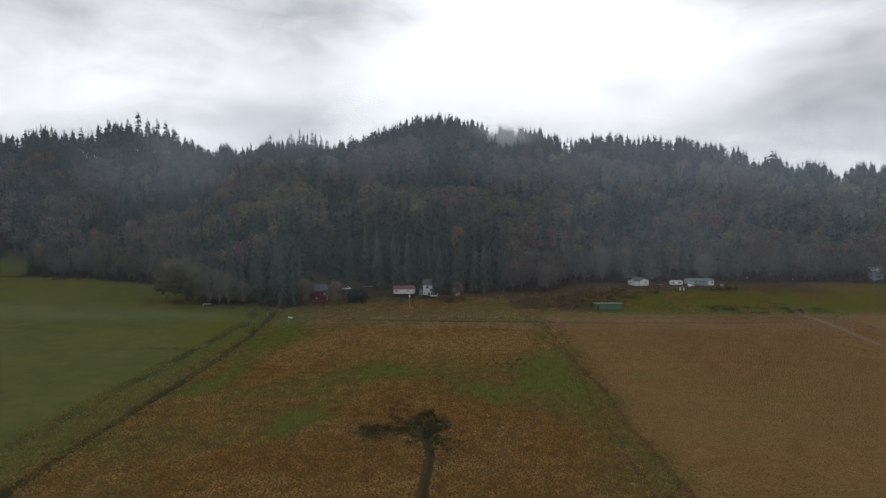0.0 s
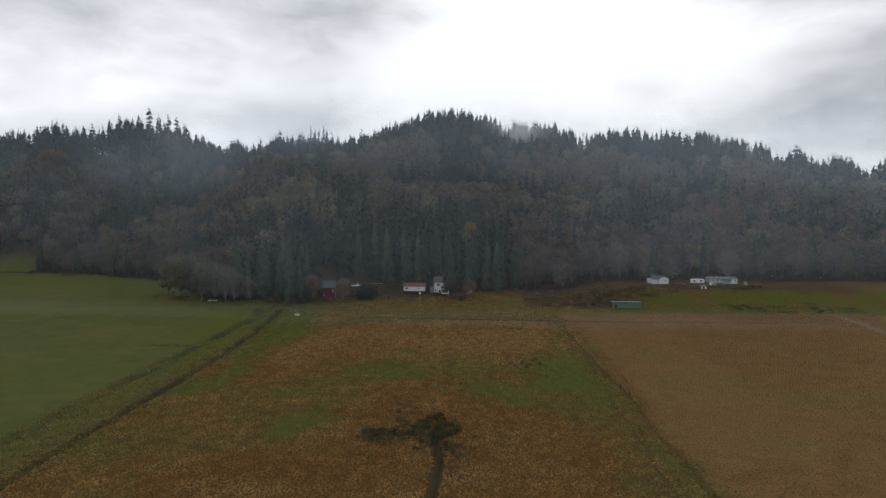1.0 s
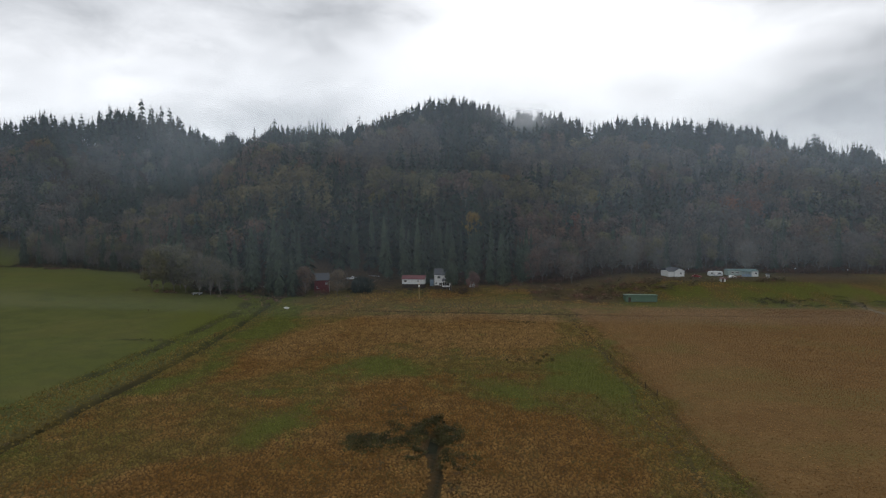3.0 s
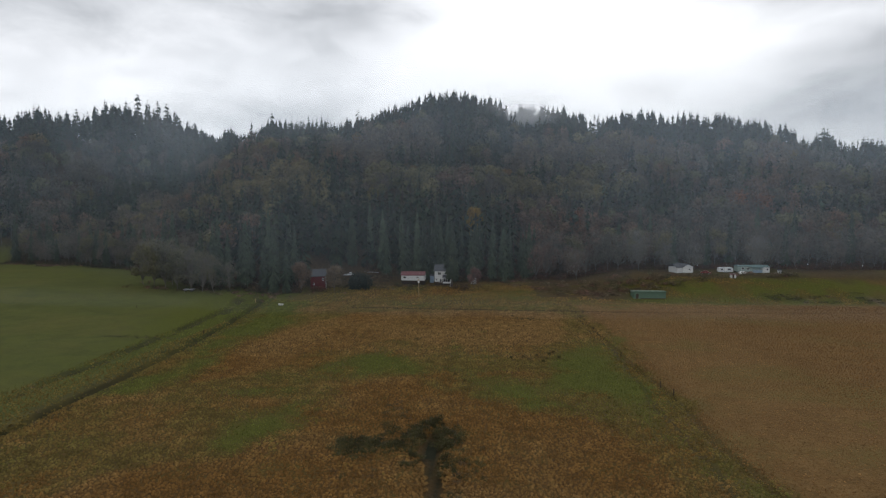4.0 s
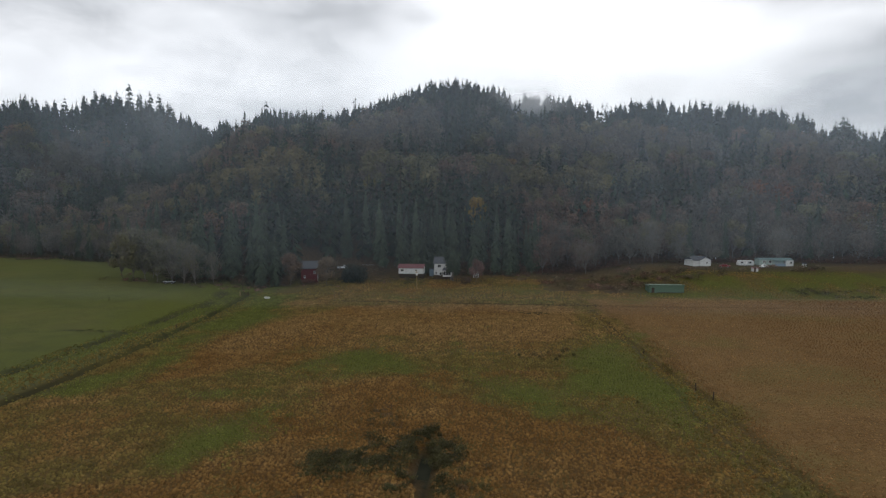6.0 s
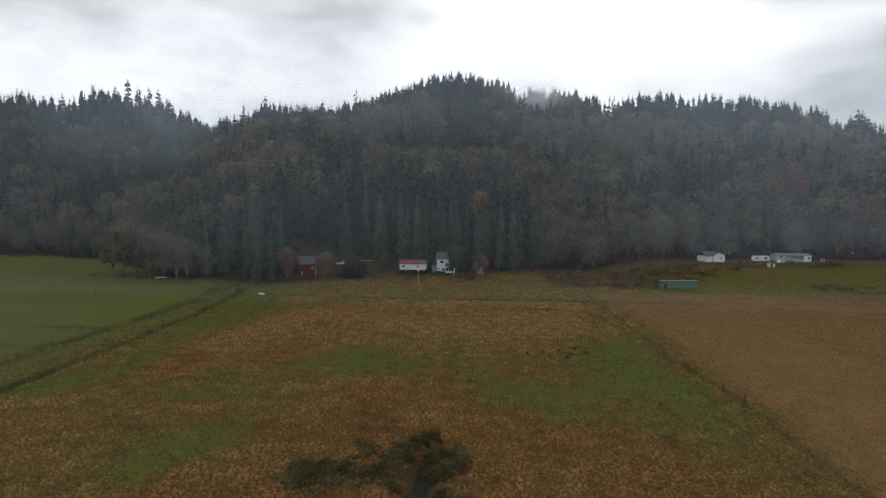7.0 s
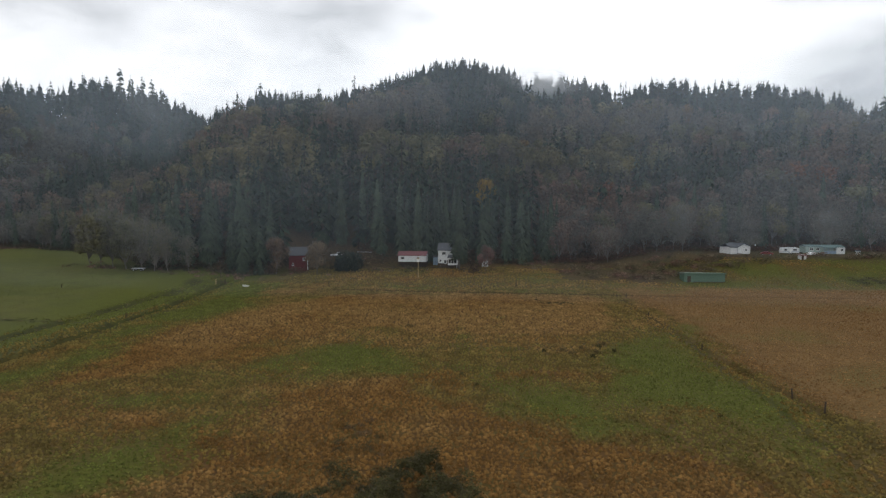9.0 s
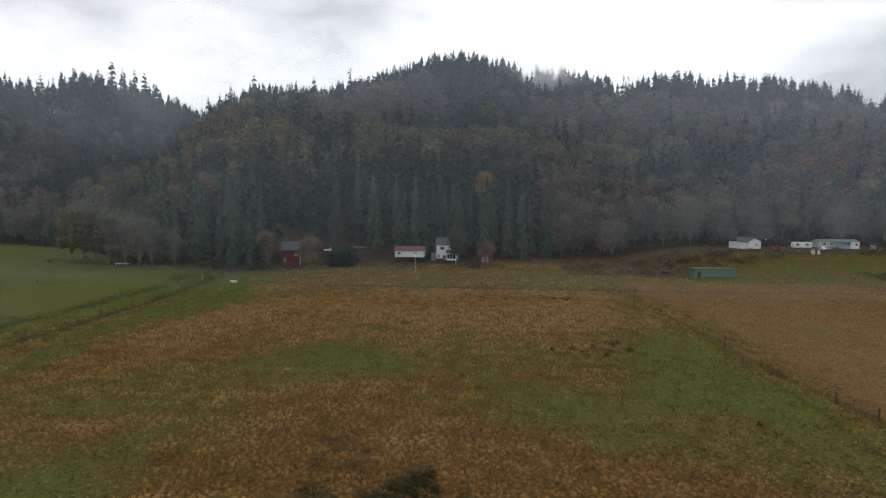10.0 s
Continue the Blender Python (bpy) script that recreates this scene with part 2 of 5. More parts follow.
def water_material(name, gloss):
    m, nt, bsdf, _ = material(name)
    pos = node(nt, "ShaderNodeTexCoord").outputs["Object"]
    link(nt, mix_c(nt, noise_n(nt, pos, 0.5, 3), (0.012, 0.014, 0.010), (0.03, 0.03, 0.02)), bsdf.inputs["Base Color"])
    bsdf.inputs["Roughness"].default_value = 0.3 if gloss else 0.95
    bsdf.inputs["Specular IOR Level"].default_value = gloss
    bump_n(nt, bsdf, noise_n(nt, pos, 3.0, 3), 0.2, 0.02)
    return m


GLASS, WATER, POND = glass_material(), water_material("still_ditch_water", 0.06), water_material("weedy_pool_water", 0.0)


# ---- the lie of the land ----
TABLE = np.random.RandomState(7).rand(256, 256)


def lattice(x, y, size, shift=0.0):
    """Smooth value noise from -1 to 1 with cells of that size."""
    x, y = np.asarray(x, float) / size + shift, np.asarray(y, float) / size + shift * 1.7
    i, j = np.floor(x).astype(int), np.floor(y).astype(int)
    u, v = x - i, y - j
    u, v = u * u * (3 - 2 * u), v * v * (3 - 2 * v)
    a, b = TABLE[i % 256, j % 256], TABLE[(i + 1) % 256, j % 256]
    c, d = TABLE[i % 256, (j + 1) % 256], TABLE[(i + 1) % 256, (j + 1) % 256]
    return 2 * ((a * (1 - u) + b * u) * (1 - v) + (c * (1 - u) + d * u) * v) - 1


def smooth(v):
    v = np.clip(v, 0, 1)
    return v * v * (3 - 2 * v)


FOOT = ((-600, 420), (-420, 402), (-285, 382), (-205, 345), (-160, 302), (-128, 272), (-95, 278), (-70, 300), (-40, 312), (0, 322), (40, 330), (150, 336), (250, 332), (600, 320))
RIDGE = ((-700, 470, 90), (-480, 470, 94), (-410, 475, 103), (-366, 482, 110), (-338, 540, 122), (-305, 605, 108), (-250, 620, 102), (-215, 560, 100), (-178, 462, 96),
         (-150, 452, 92), (-120, 452, 90), (-100, 458, 97), (-78, 474, 108), (-55, 478, 117), (-30, 480, 119), (0, 486, 114), (18, 500, 104), (63, 500, 102),
         (108, 474, 91), (138, 472, 88), (195, 474, 85), (217, 456, 75), (255, 458, 67), (300, 462, 63), (400, 470, 55), (700, 480, 45))
DITCH = ((20, -79), (90, -81.5), (140, -83.8), (160, -84.2), (190, -87), (216, -89.5), (245, -94.5), (262, -97.5))
OUTER = ((60, -93), (100, -95), (120, -96.6), (145, -98.2), (190, -98.8), (237, -101.5), (258, -104))
FENCE = ((60, 40), (116, 37.6), (127, 36.6), (153, 36.5), (168, 35.2), (188, 33.6), (208, 31.6), (241, 31.2))
TRAIL = ((60, 32), (113, 32.2), (126, 32.2), (145, 31.8), (163, 32.2), (185, 32.9), (208, 29.9), (236, 29.6))
CHANNEL = ((60, -6.5), (100, -7.2), (112, -7.6), (122, -8.8), (131, -9.6))


def along(table, v, k=1):
    return np.interp(v, [p[0] for p in table], [p[k] for p in table])


def foot(x):
    return along(FOOT, x) + 5 * lattice(x, 0 * x, 24, 3.3)


def hill_share(x, y):
    f = foot(x)
    return (y - f) / (along(RIDGE, x, 1) - f)


def strip(x, y, table, half, y0, y1, fade=4.0, wobble=0.5):
    """1 on a line that runs ahead, 0 beside it."""
    d = np.abs(x - along(table, y) - wobble * lattice(x, y, 7, 1.1))
    return smooth(1.5 - d / half) * smooth((y - y0) / fade + 1) * smooth((y1 - y) / fade + 1)


def far_ditch(x, y):
    line = 248.3 + 0.5 * lattice(x, 0 * x, 11, 4.4) + np.where(x > 60, (x - 60) * 0.05, 0)
    return smooth(1.5 - np.abs(y - line) / 0.9) * smooth((x + 62) / 8) * smooth((150 - x) / 20)


def pool(x, y):
    """The hollow with water in the bramble patch, and the wet channel that leads to it."""
    d = np.hypot((x + 9.2) / 1.5, (y - 124) / 5.0) + 0.2 * lattice(x, y, 3, 8.8)
    return np.maximum(smooth(1.6 - d), strip(x, y, CHANNEL, 1.0, 40, 124, wobble=0.3))


def height(x, y):
    x, y = np.asarray(x, float), np.asarray(y, float)
    left = 3.8 * smooth((y - 185) / 85)
    mid = 0.035 * np.clip(y - 245, 0, 90)
    right = 8.0 * smooth((y - 266) / 50)
    wl, wr = smooth((-92 - x) / 25), smooth((x - 35) / 40)
    base = mid * (1 - wl - wr) + left * wl + right * wr
    s = hill_share(x, y)
    top = along(RIDGE, x, 2) - base
    up = np.clip(s, 0, 1)
    z = base + top * (up * 0.93 + 0.07 * smooth(up)) 
    behind = np.clip(y - along(RIDGE, x, 1), 0, None)
    z = np.where(s > 1, base + top * np.clip(1 - behind / 260, 0.25, 1), z)
    rough = smooth((s - 0.05) / 0.2) * (1 - smooth((s - 1.3) / 0.5))
    z = z + rough * (3.2 * lattice(x, y, 38, 2.2) + 1.5 * lattice(x, y, 17, 6.1)) * (1 - 0.6 * smooth((s - 0.75) / 0.25))
    knob = 141 * np.exp(-((x + 226) / 95) ** 2 - ((y - 715) / 70) ** 2)
    z = np.maximum(z, knob)
    field = 1 - smooth(s * 8 + 1)
    z = z + field * (0.35 * lattice(x, y, 31, 0.7) * smooth((y - 60) / 40))
    z = z - 1.1 * strip(x, y, DITCH, 1.1, 30, 262) - 0.45 * strip(x, y, OUTER, 1.3, 60, 252)
    z = z + 0.12 * strip(x, y, DITCH, 5.5, 30, 262) * (1 - strip(x, y, DITCH, 2.0, 30, 262))
    z = z - 0.5 * strip(x, y, FENCE, 0.8, 60, 240) - 0.18 * strip(x, y, TRAIL, 0.35, 60, 236)
    z = z - 0.8 * far_ditch(x, y) - 0.9 * pool(x, y)
    return z


def h_at(x, y):
    return float(height(np.array([float(x)]), np.array([float(y)]))[0])


def inside(x, y, corners, soft):
    """A soft mask of a polygon: 1 well inside, 0 well outside."""
    wx, wy = x + 3.5 * lattice(x, y, 13, 5.5) + 1.5 * lattice(x, y, 5, 2.5), y + 4.5 * lattice(x, y, 15, 7.5) + 2 * lattice(x, y, 5, 9.5)
    best, odd = np.full(x.shape, 1e9), np.zeros(x.shape, bool)
    for (ax, ay), (bx, by) in zip(corners, corners[1:] + corners[:1]):
        t = np.clip(((wx - ax) * (bx - ax) + (wy - ay) * (by - ay)) / ((bx - ax) ** 2 + (by - ay) ** 2), 0, 1)
        best = np.minimum(best, np.hypot(wx - ax - t * (bx - ax), wy - ay - t * (by - ay)))
        cross = (ay > wy) != (by > wy)
        odd ^= cross & (wx < (bx - ax) * (wy - ay) / (by - ay + 1e-9) + ax)
    return smooth(0.5 + np.where(odd, best, -best) / soft)


RUST_FIELDS = ([(-64, 153), (-70, 162), (-72, 171), (-71, 184), (-70, 200), (-61, 222), (-53, 240), (-5, 250), (24, 246), (24, 210), (16, 188), (-2, 190), (-16, 187), (-33, 194), (-49, 182), (-53, 159)],
               [(-38, 128), (-35, 150), (-21, 161), (-12, 158), (-2, 153), (3, 145), (20, 143), (26, 125), (28, 60), (-58, 60), (-56, 108), (-39, 119)],
               [(-36, 165), (-35, 174), (-28, 180), (-30, 172)], [(-7, 168), (17, 168), (15, 161), (-5, 161)], [(-60, 150), (-40, 141), (-44, 136), (-56, 141)])
FRESH = ((0.88, [(-78, 164), (-83, 187), (-90, 229), (-92, 262), (-74, 262), (-68, 222), (-72, 197), (-72, 174), (-70, 162), (-66, 154), (-72, 140), (-82, 140)]),
         (0.62, [(-50, 167), (-36, 182), (-28, 186), (-15, 181), (-13, 168), (-21, 162), (-36, 153), (-52, 154)]),
         (0.55, [(-56, 152), (-45, 154), (-37, 149), (-38, 142), (-55, 144)]),
         (0.85, [(-37, 149), (-30, 140), (-30, 134), (-38, 121), (-44, 116), (-50, 120), (-47, 133), (-40, 139)]),
         (0.80, [(-4, 163), (5, 158), (14, 151), (15, 144), (6, 142), (0, 149)]),
         (0.78, [(26, 199), (35, 206), (34, 189), (34, 165), (35, 148), (34, 134), (30, 126), (27, 130), (26, 144), (20, 152), (12, 156), (11, 163), (16, 175)]),
         (0.45, [(-16, 207), (-5, 207), (-2, 171), (-9, 160), (-14, 178)]),
         (0.48, [(51, 204), (60, 205), (59, 196), (50, 192)]), (0.70, [(29, 122), (37, 122), (39, 104), (30, 104)]),
         (0.60, [(61, 139), (69, 142), (71, 136), (63, 133)]), (0.60, [(-80, 120), (-66, 114), (-64, 106), (-80, 106)]))


def cover(x, y):
    """How the ground is covered: rust tussocks, fresh green, dark wet growth, tan meadow, leaf litter, gravel."""
    middle = smooth((x + 86) / 6) * (1 - smooth((x - 33) / 5)) * (1 - smooth((y - 258) / 12))
    rust = 0.95 * np.max([inside(x, y, field, 14) for field in RUST_FIELDS], 0)
    rust = np.maximum(rust, 0.50 * middle)
    green = 0.14 * middle * (1 - smooth((rust - 0.4) / 0.4))
    for share, corners in FRESH:
        green = np.maximum(green, inside(x, y, corners, 18) * (share + 0.22 * lattice(x, y, 6, 1.9) + 0.2 * lattice(x, y, 15, 3.1)))
    tan = smooth((x - along(FENCE, y) + 4 + 5 * lattice(x, y, 16, 4.4) + 2.5 * lattice(x, y, 5, 6.1)) / 13) * (1 - smooth((y - 262 - 0.03 * x) / 10))
    # the far margin: dry grass by the houses, a green bank on the other side
    margin = smooth((y - 244) / 10) * smooth((x + 75) / 14) * (1 - smooth((x - 50) / 18))
    rust = np.maximum(rust, margin * (0.5 + 0.2 * lattice(x, y, 14, 2.7)))
    green = np.maximum(green, margin * (0.28 + 0.3 * lattice(x, y, 12, 5.1)))
    shrubby = smooth((y - 270) / 8) * smooth((x - 12) / 10) * (1 - smooth((x - 56) / 10))
    shrubby = np.maximum(shrubby, smooth((y - 297 - 5 * lattice(x, y, 11, 7.7)) / 8) * smooth((x - 12) / 10) * (1 - smooth((x - 175) / 20)))
    bank = smooth((y - 262) / 12) * smooth((x - 45) / 18) * (1 - smooth((x - 190) / 30))
    green = np.maximum(green, bank * (0.58 + 0.25 * lattice(x, y, 6, 8.9) + 0.4 * lattice(x, y, 17, 3.9)))
    rust = np.maximum(rust, bank * 0.5)
    pasture = smooth((-90 - x) / 5)
    rust = rust * (1 - pasture)
    green = np.where(pasture > 0.5, 0.32 + 0.22 * lattice(x, y, 33, 1.3) + 0.5 * smooth((x + 125) / 25) * smooth((y - 150) / 60), green)
    s = hill_share(x, y)
    far_lea = smooth((-322 - x) / 30) * smooth((y - 376) / 6) * smooth((412 - y) / 16)
    green = np.maximum(green, 0.5 * far_lea)
    duff = np.maximum((1 - far_lea) * smooth((s * 170 + 6 + 4 * lattice(x, y, 9, 6.6)) / 9), 0.85 * shrubby * (0.8 + 0.3 * lattice(x, y, 6, 3.3)))
    dark = 0.58 * strip(x, y, DITCH, 1.2, 30, 262, wobble=1.2) + 0.75 * strip(x, y, OUTER, 1.9, 60, 255, wobble=2.0) * smooth(0.75 + lattice(x, y, 9, 2.9))
    dark = dark + 0.35 * strip(x, y, DITCH, 4.5, 30, 262) * smooth(0.4 + lattice(x, y, 5, 4.9))
    dark = dark + 0.6 * far_ditch(x, y) + 1.0 * pool(x, y)
    dark = dark + 0.3 * smooth(0.5 + lattice(x, y, 7, 2.1)) * smooth(1.5 - np.abs(y - 278 - 4 * lattice(x, 0 * x, 14, 3.4)) / 4) * smooth((x - 108) / 10) * smooth((176 - x) / 10)
    dark = dark + 0.36 * strip(x, y, FENCE, 1.1, 60, 240, wobble=0.6) + 0.42 * strip(x, y, TRAIL, 0.7, 60, 236, wobble=0.8)
    row = smooth(1.5 - np.abs(y - 256 - 0.03 * (x + 65)) / 0.7) * smooth((x + 70) / 6) * smooth((10 - x) / 10)
    dark = dark + 0.4 * row
    spur = smooth(1.5 - np.abs(y - 192.5 - 0.6 * lattice(x, 0 * x, 8, 1.2)) / 0.7) * smooth((x + 122) / 6) * smooth((-86 - x) / 4)
    dark = dark + 0.6 * spur
    road = np.abs(x - 153 - (y - 240) * 0.06 - 2 * lattice(x, y, 30, 0.4))
    gravel = 0.8 * smooth(1.5 - road / 1.3) * smooth((y - 120) / 20) * smooth((285 - y) / 12)
    return (np.clip(rust, 0, 1), np.clip(green, 0, 1), np.clip(dark, 0, 1)), (np.clip(tan, 0, 1), np.clip(duff, 0, 1), np.clip(gravel, 0, 1))


def mesh_of(name, verts, faces, mat=None, tones=None):
    """A mesh from arrays of places and of triangles or quads, with a colour for each vertex in 'tone'."""
    verts, faces = np.asarray(verts, np.float32), np.asarray(faces, np.int32)
    me = bpy.data.meshes.new(name)
    n = faces.shape[1]
    me.vertices.add(len(verts))
    me.vertices.foreach_set("co", verts.ravel())
    me.loops.add(faces.size)
    me.loops.foreach_set("vertex_index", faces.ravel())
    me.polygons.add(len(faces))
    me.polygons.foreach_set("loop_start", np.arange(0, faces.size, n, dtype=np.int32))
    me.update(calc_edges=True)
    if tones is not None:
        at = me.attributes.new("tone", "FLOAT_COLOR", "POINT")
        at.data.foreach_set("color", np.c_[np.asarray(tones, np.float32), np.ones(len(verts), np.float32)].ravel())
    if mat:
        me.materials.append(mat)
    return me


def steps(lo, hi, step, reach, growth=1.22):
    """Even steps from lo to hi, then ever longer ones out to the reach on both sides."""
    mid = list(np.arange(lo, hi + 0.1, step))
    a, b, s = [], [], step
    while (a[-1] if a else lo) > -reach:
        s = min(s * growth, 400)
        a.append((a[-1] if a else lo) - s)
        b.append((b[-1] if b else hi) + s)
    return np.array(a[::-1] + mid + b)


def build_ground():
    inner = steps(-190, 190, 1.5, 4500, 1.12)
    inner = np.unique(np.round(np.concatenate([inner, np.arange(27, 41, 0.34), np.arange(-104, -80, 0.5)]), 3))
    inner = inner[np.concatenate([[True], np.diff(inner) > 0.15])]
    ys = np.array(sorted(set(np.round(np.concatenate([
        88 - np.cumsum(np.minimum(1.25 ** np.arange(1, 40), 300)), np.arange(88, 300, 1.4), np.arange(300, 760, 4.0),
        760 + np.cumsum(np.minimum(4 * 1.25 ** np.arange(1, 26), 400))]), 3))))
    gx, gy = np.meshgrid(inner, ys)
    x, y = gx.ravel(), gy.ravel()
    z = height(x, y)
    (r, g, b), (t, d, v) = cover(x, y)
    w, n = len(inner), len(ys)
    i = (np.arange(n - 1)[:, None] * w + np.arange(w - 1)[None]).ravel()
    me = mesh_of("ground", np.c_[x, y, z], np.c_[i, i + 1, i + w + 1, i + w], GROUND)
    for name, cols in (("cover", (r, g, b)), ("cover_more", (t, d, v))):
        at = me.attributes.new(name, "FLOAT_COLOR", "POINT")
        at.data.foreach_set("color", np.c_[cols[0], cols[1], cols[2], np.ones(len(x))].astype(np.float32).ravel())
    me.polygons.foreach_set("use_smooth", np.ones(len(me.polygons), bool))
    return tagged(new("ground", me), "flat wet pasture of rust and green grass rising to a wooded hill", "ground", kind="structure")


build_ground()


# ---- helpers for things ----
def part(name, bm, mat, parent=None, label=""):
    me = bpy.data.meshes.new(name)
    bm.to_mesh(me)
    bm.free()
    me.materials.append(mat)
    ob = new(name, me)
    ob.parent = parent
    return tagged(ob, label) if label else ob


def thing(name, x, y, turn=0.0, z=None, label="", category="", group=""):
    ob = new(name)
    ob.matrix_basis = pose(x, y, h_at(x, y) if z is None else z, 0, 0, turn)
    ob.empty_display_size = 0.5
    return tagged(ob, label, category, group)


def box(bm, x0, x1, y0, y1, z0, z1):
    v = [bm.verts.new(p) for p in ((x0, y0, z0), (x1, y0, z0), (x1, y1, z0), (x0, y1, z0), (x0, y0, z1), (x1, y0, z1), (x1, y1, z1), (x0, y1, z1))]
    for f in ((3, 2, 1, 0), (4, 5, 6, 7), (0, 1, 5, 4), (1, 2, 6, 5), (2, 3, 7, 6), (3, 0, 4, 7)):
        bm.faces.new([v[i] for i in f])
    return bm


def boxed(*boxes):
    bm = bmesh.new()
    for b in boxes:
        box(bm, *b)
    return bm


def prism(bm, profile, a, b, axis="x"):
    """A profile (in the other axis and z) pulled from a to b along an axis."""
    ends = []
    for c in (a, b):
        ends.append([bm.verts.new((c, p, z) if axis == "x" else (p, c, z)) for p, z in profile])
    n = len(profile)
    bm.faces.new(ends[0][::-1])
    bm.faces.new(ends[1])
    for i in range(n):
        bm.faces.new((ends[0][i], ends[0][(i + 1) % n], ends[1][(i + 1) % n], ends[1][i]))
    bmesh.ops.recalc_face_normals(bm, faces=bm.faces)
    return bm


def tube(bm, p, q, r0, r1, sides=6):
    p, q = Vector(p), Vector(q)
    turn = (q - p).to_track_quat("Z", "Y").to_matrix()
    rings = []
    for c, r in ((p, r0), (q, r1)):
        rings.append([bm.verts.new(c + turn @ Vector((r * math.cos(6.2832 * k / sides), r * math.sin(6.2832 * k / sides), 0))) for k in range(sides)])
    for k in range(sides):
        bm.faces.new((rings[0][k], rings[0][(k + 1) % sides], rings[1][(k + 1) % sides], rings[1][k]))
    bm.faces.new(rings[1])
    bm.faces.new(rings[0][::-1])
    return bm


def window(parent, x, y, z, w, h, face="y", mat=None, bars=1):
    """A window with frame, sill and panes, on a wall that looks to -y (or to +x)."""
    mat = mat or WHITE_TRIM
    t = 0.09
    frame_bm, panes = bmesh.new(), []
    for a in ((-w / 2 - t, w / 2 + t, -h / 2 - t, -h / 2), (-w / 2 - t, w / 2 + t, h / 2, h / 2 + t), (-w / 2 - t, -w / 2, -h / 2, h / 2), (w / 2, w / 2 + t, -h / 2, h / 2)):
        box(frame_bm, a[0], a[1], -0.07, 0.05, a[2], a[3])
    for k in range(1, bars + 1):
        c = -w / 2 + w * k / (bars + 1)
        box(frame_bm, c - 0.03, c + 0.03, -0.05, 0.04, -h / 2, h / 2)
    ob = part("window", frame_bm, mat, parent, "white framed window")
    ob.matrix_basis = pose(x, y, z, 0, 0, 0 if face == "y" else 90)
    for k in range(bars + 1):
        a, b = -w / 2 + w * k / (bars + 1), -w / 2 + w * (k + 1) / (bars + 1)
        part("pane", boxed((a + 0.03, b - 0.03, -0.02, 0.02, -h / 2, h / 2)), GLASS, ob)
    part("sill", boxed((-w / 2 - 0.15, w / 2 + 0.15, -0.16, -0.07, -h / 2 - t - 0.05, -h / 2 - t + 0.02)), mat, ob)
    return ob


def gable_body(w, d, eave, ridge, z0=0.0, axis="x"):
    """Walls with two gables, closed; the ridge runs along the axis; the front face lies at y = 0."""
    bm = bmesh.new()
    if axis == "x":
        prism(bm, ((0, z0), (d, z0), (d, eave), (d / 2, ridge - 0.12), (0, eave)), 0, w, "x")
    else:
        prism(bm, ((0, z0), (w, z0), (w, eave), (w / 2, ridge - 0.12), (0, eave)), 0, d, "y")
    return bm


def gable_roof(w, d, eave, ridge, over=0.4, axis="x", thick=0.14):
    bm = bmesh.new()
    run = d if axis == "x" else w
    drop = (ridge - eave) / (run / 2) * over
    prof = ((-over, eave - drop), (run / 2, ridge), (run + over, eave - drop), (run + over, eave - drop + thick), (run / 2, ridge + thick), (-over, eave - drop + thick))
    prism(bm, prof, -over, (w if axis == "x" else d) + over, axis)
    return bm


def roof_ribs(w, d, eave, ridge, over=0.4, step=0.6, thick=0.14):
    """Raised seams on the slope that looks to -y."""
    bm = bmesh.new()
    slope = (ridge - eave) / (d / 2)
    for k in range(int((w + 2 * over) / step)):
        c = -over + 0.15 + k * step
        prism(bm, ((-over, eave - slope * over + thick - 0.01), (d / 2, ridge + thick - 0.01), (d / 2, ridge + thick + 0.05), (-over, eave - slope * over + thick + 0.05)), c, c + 0.06, "x")
    return bm


# ---- trees ----
def rng_of(seed):
    return np.random.RandomState(seed)


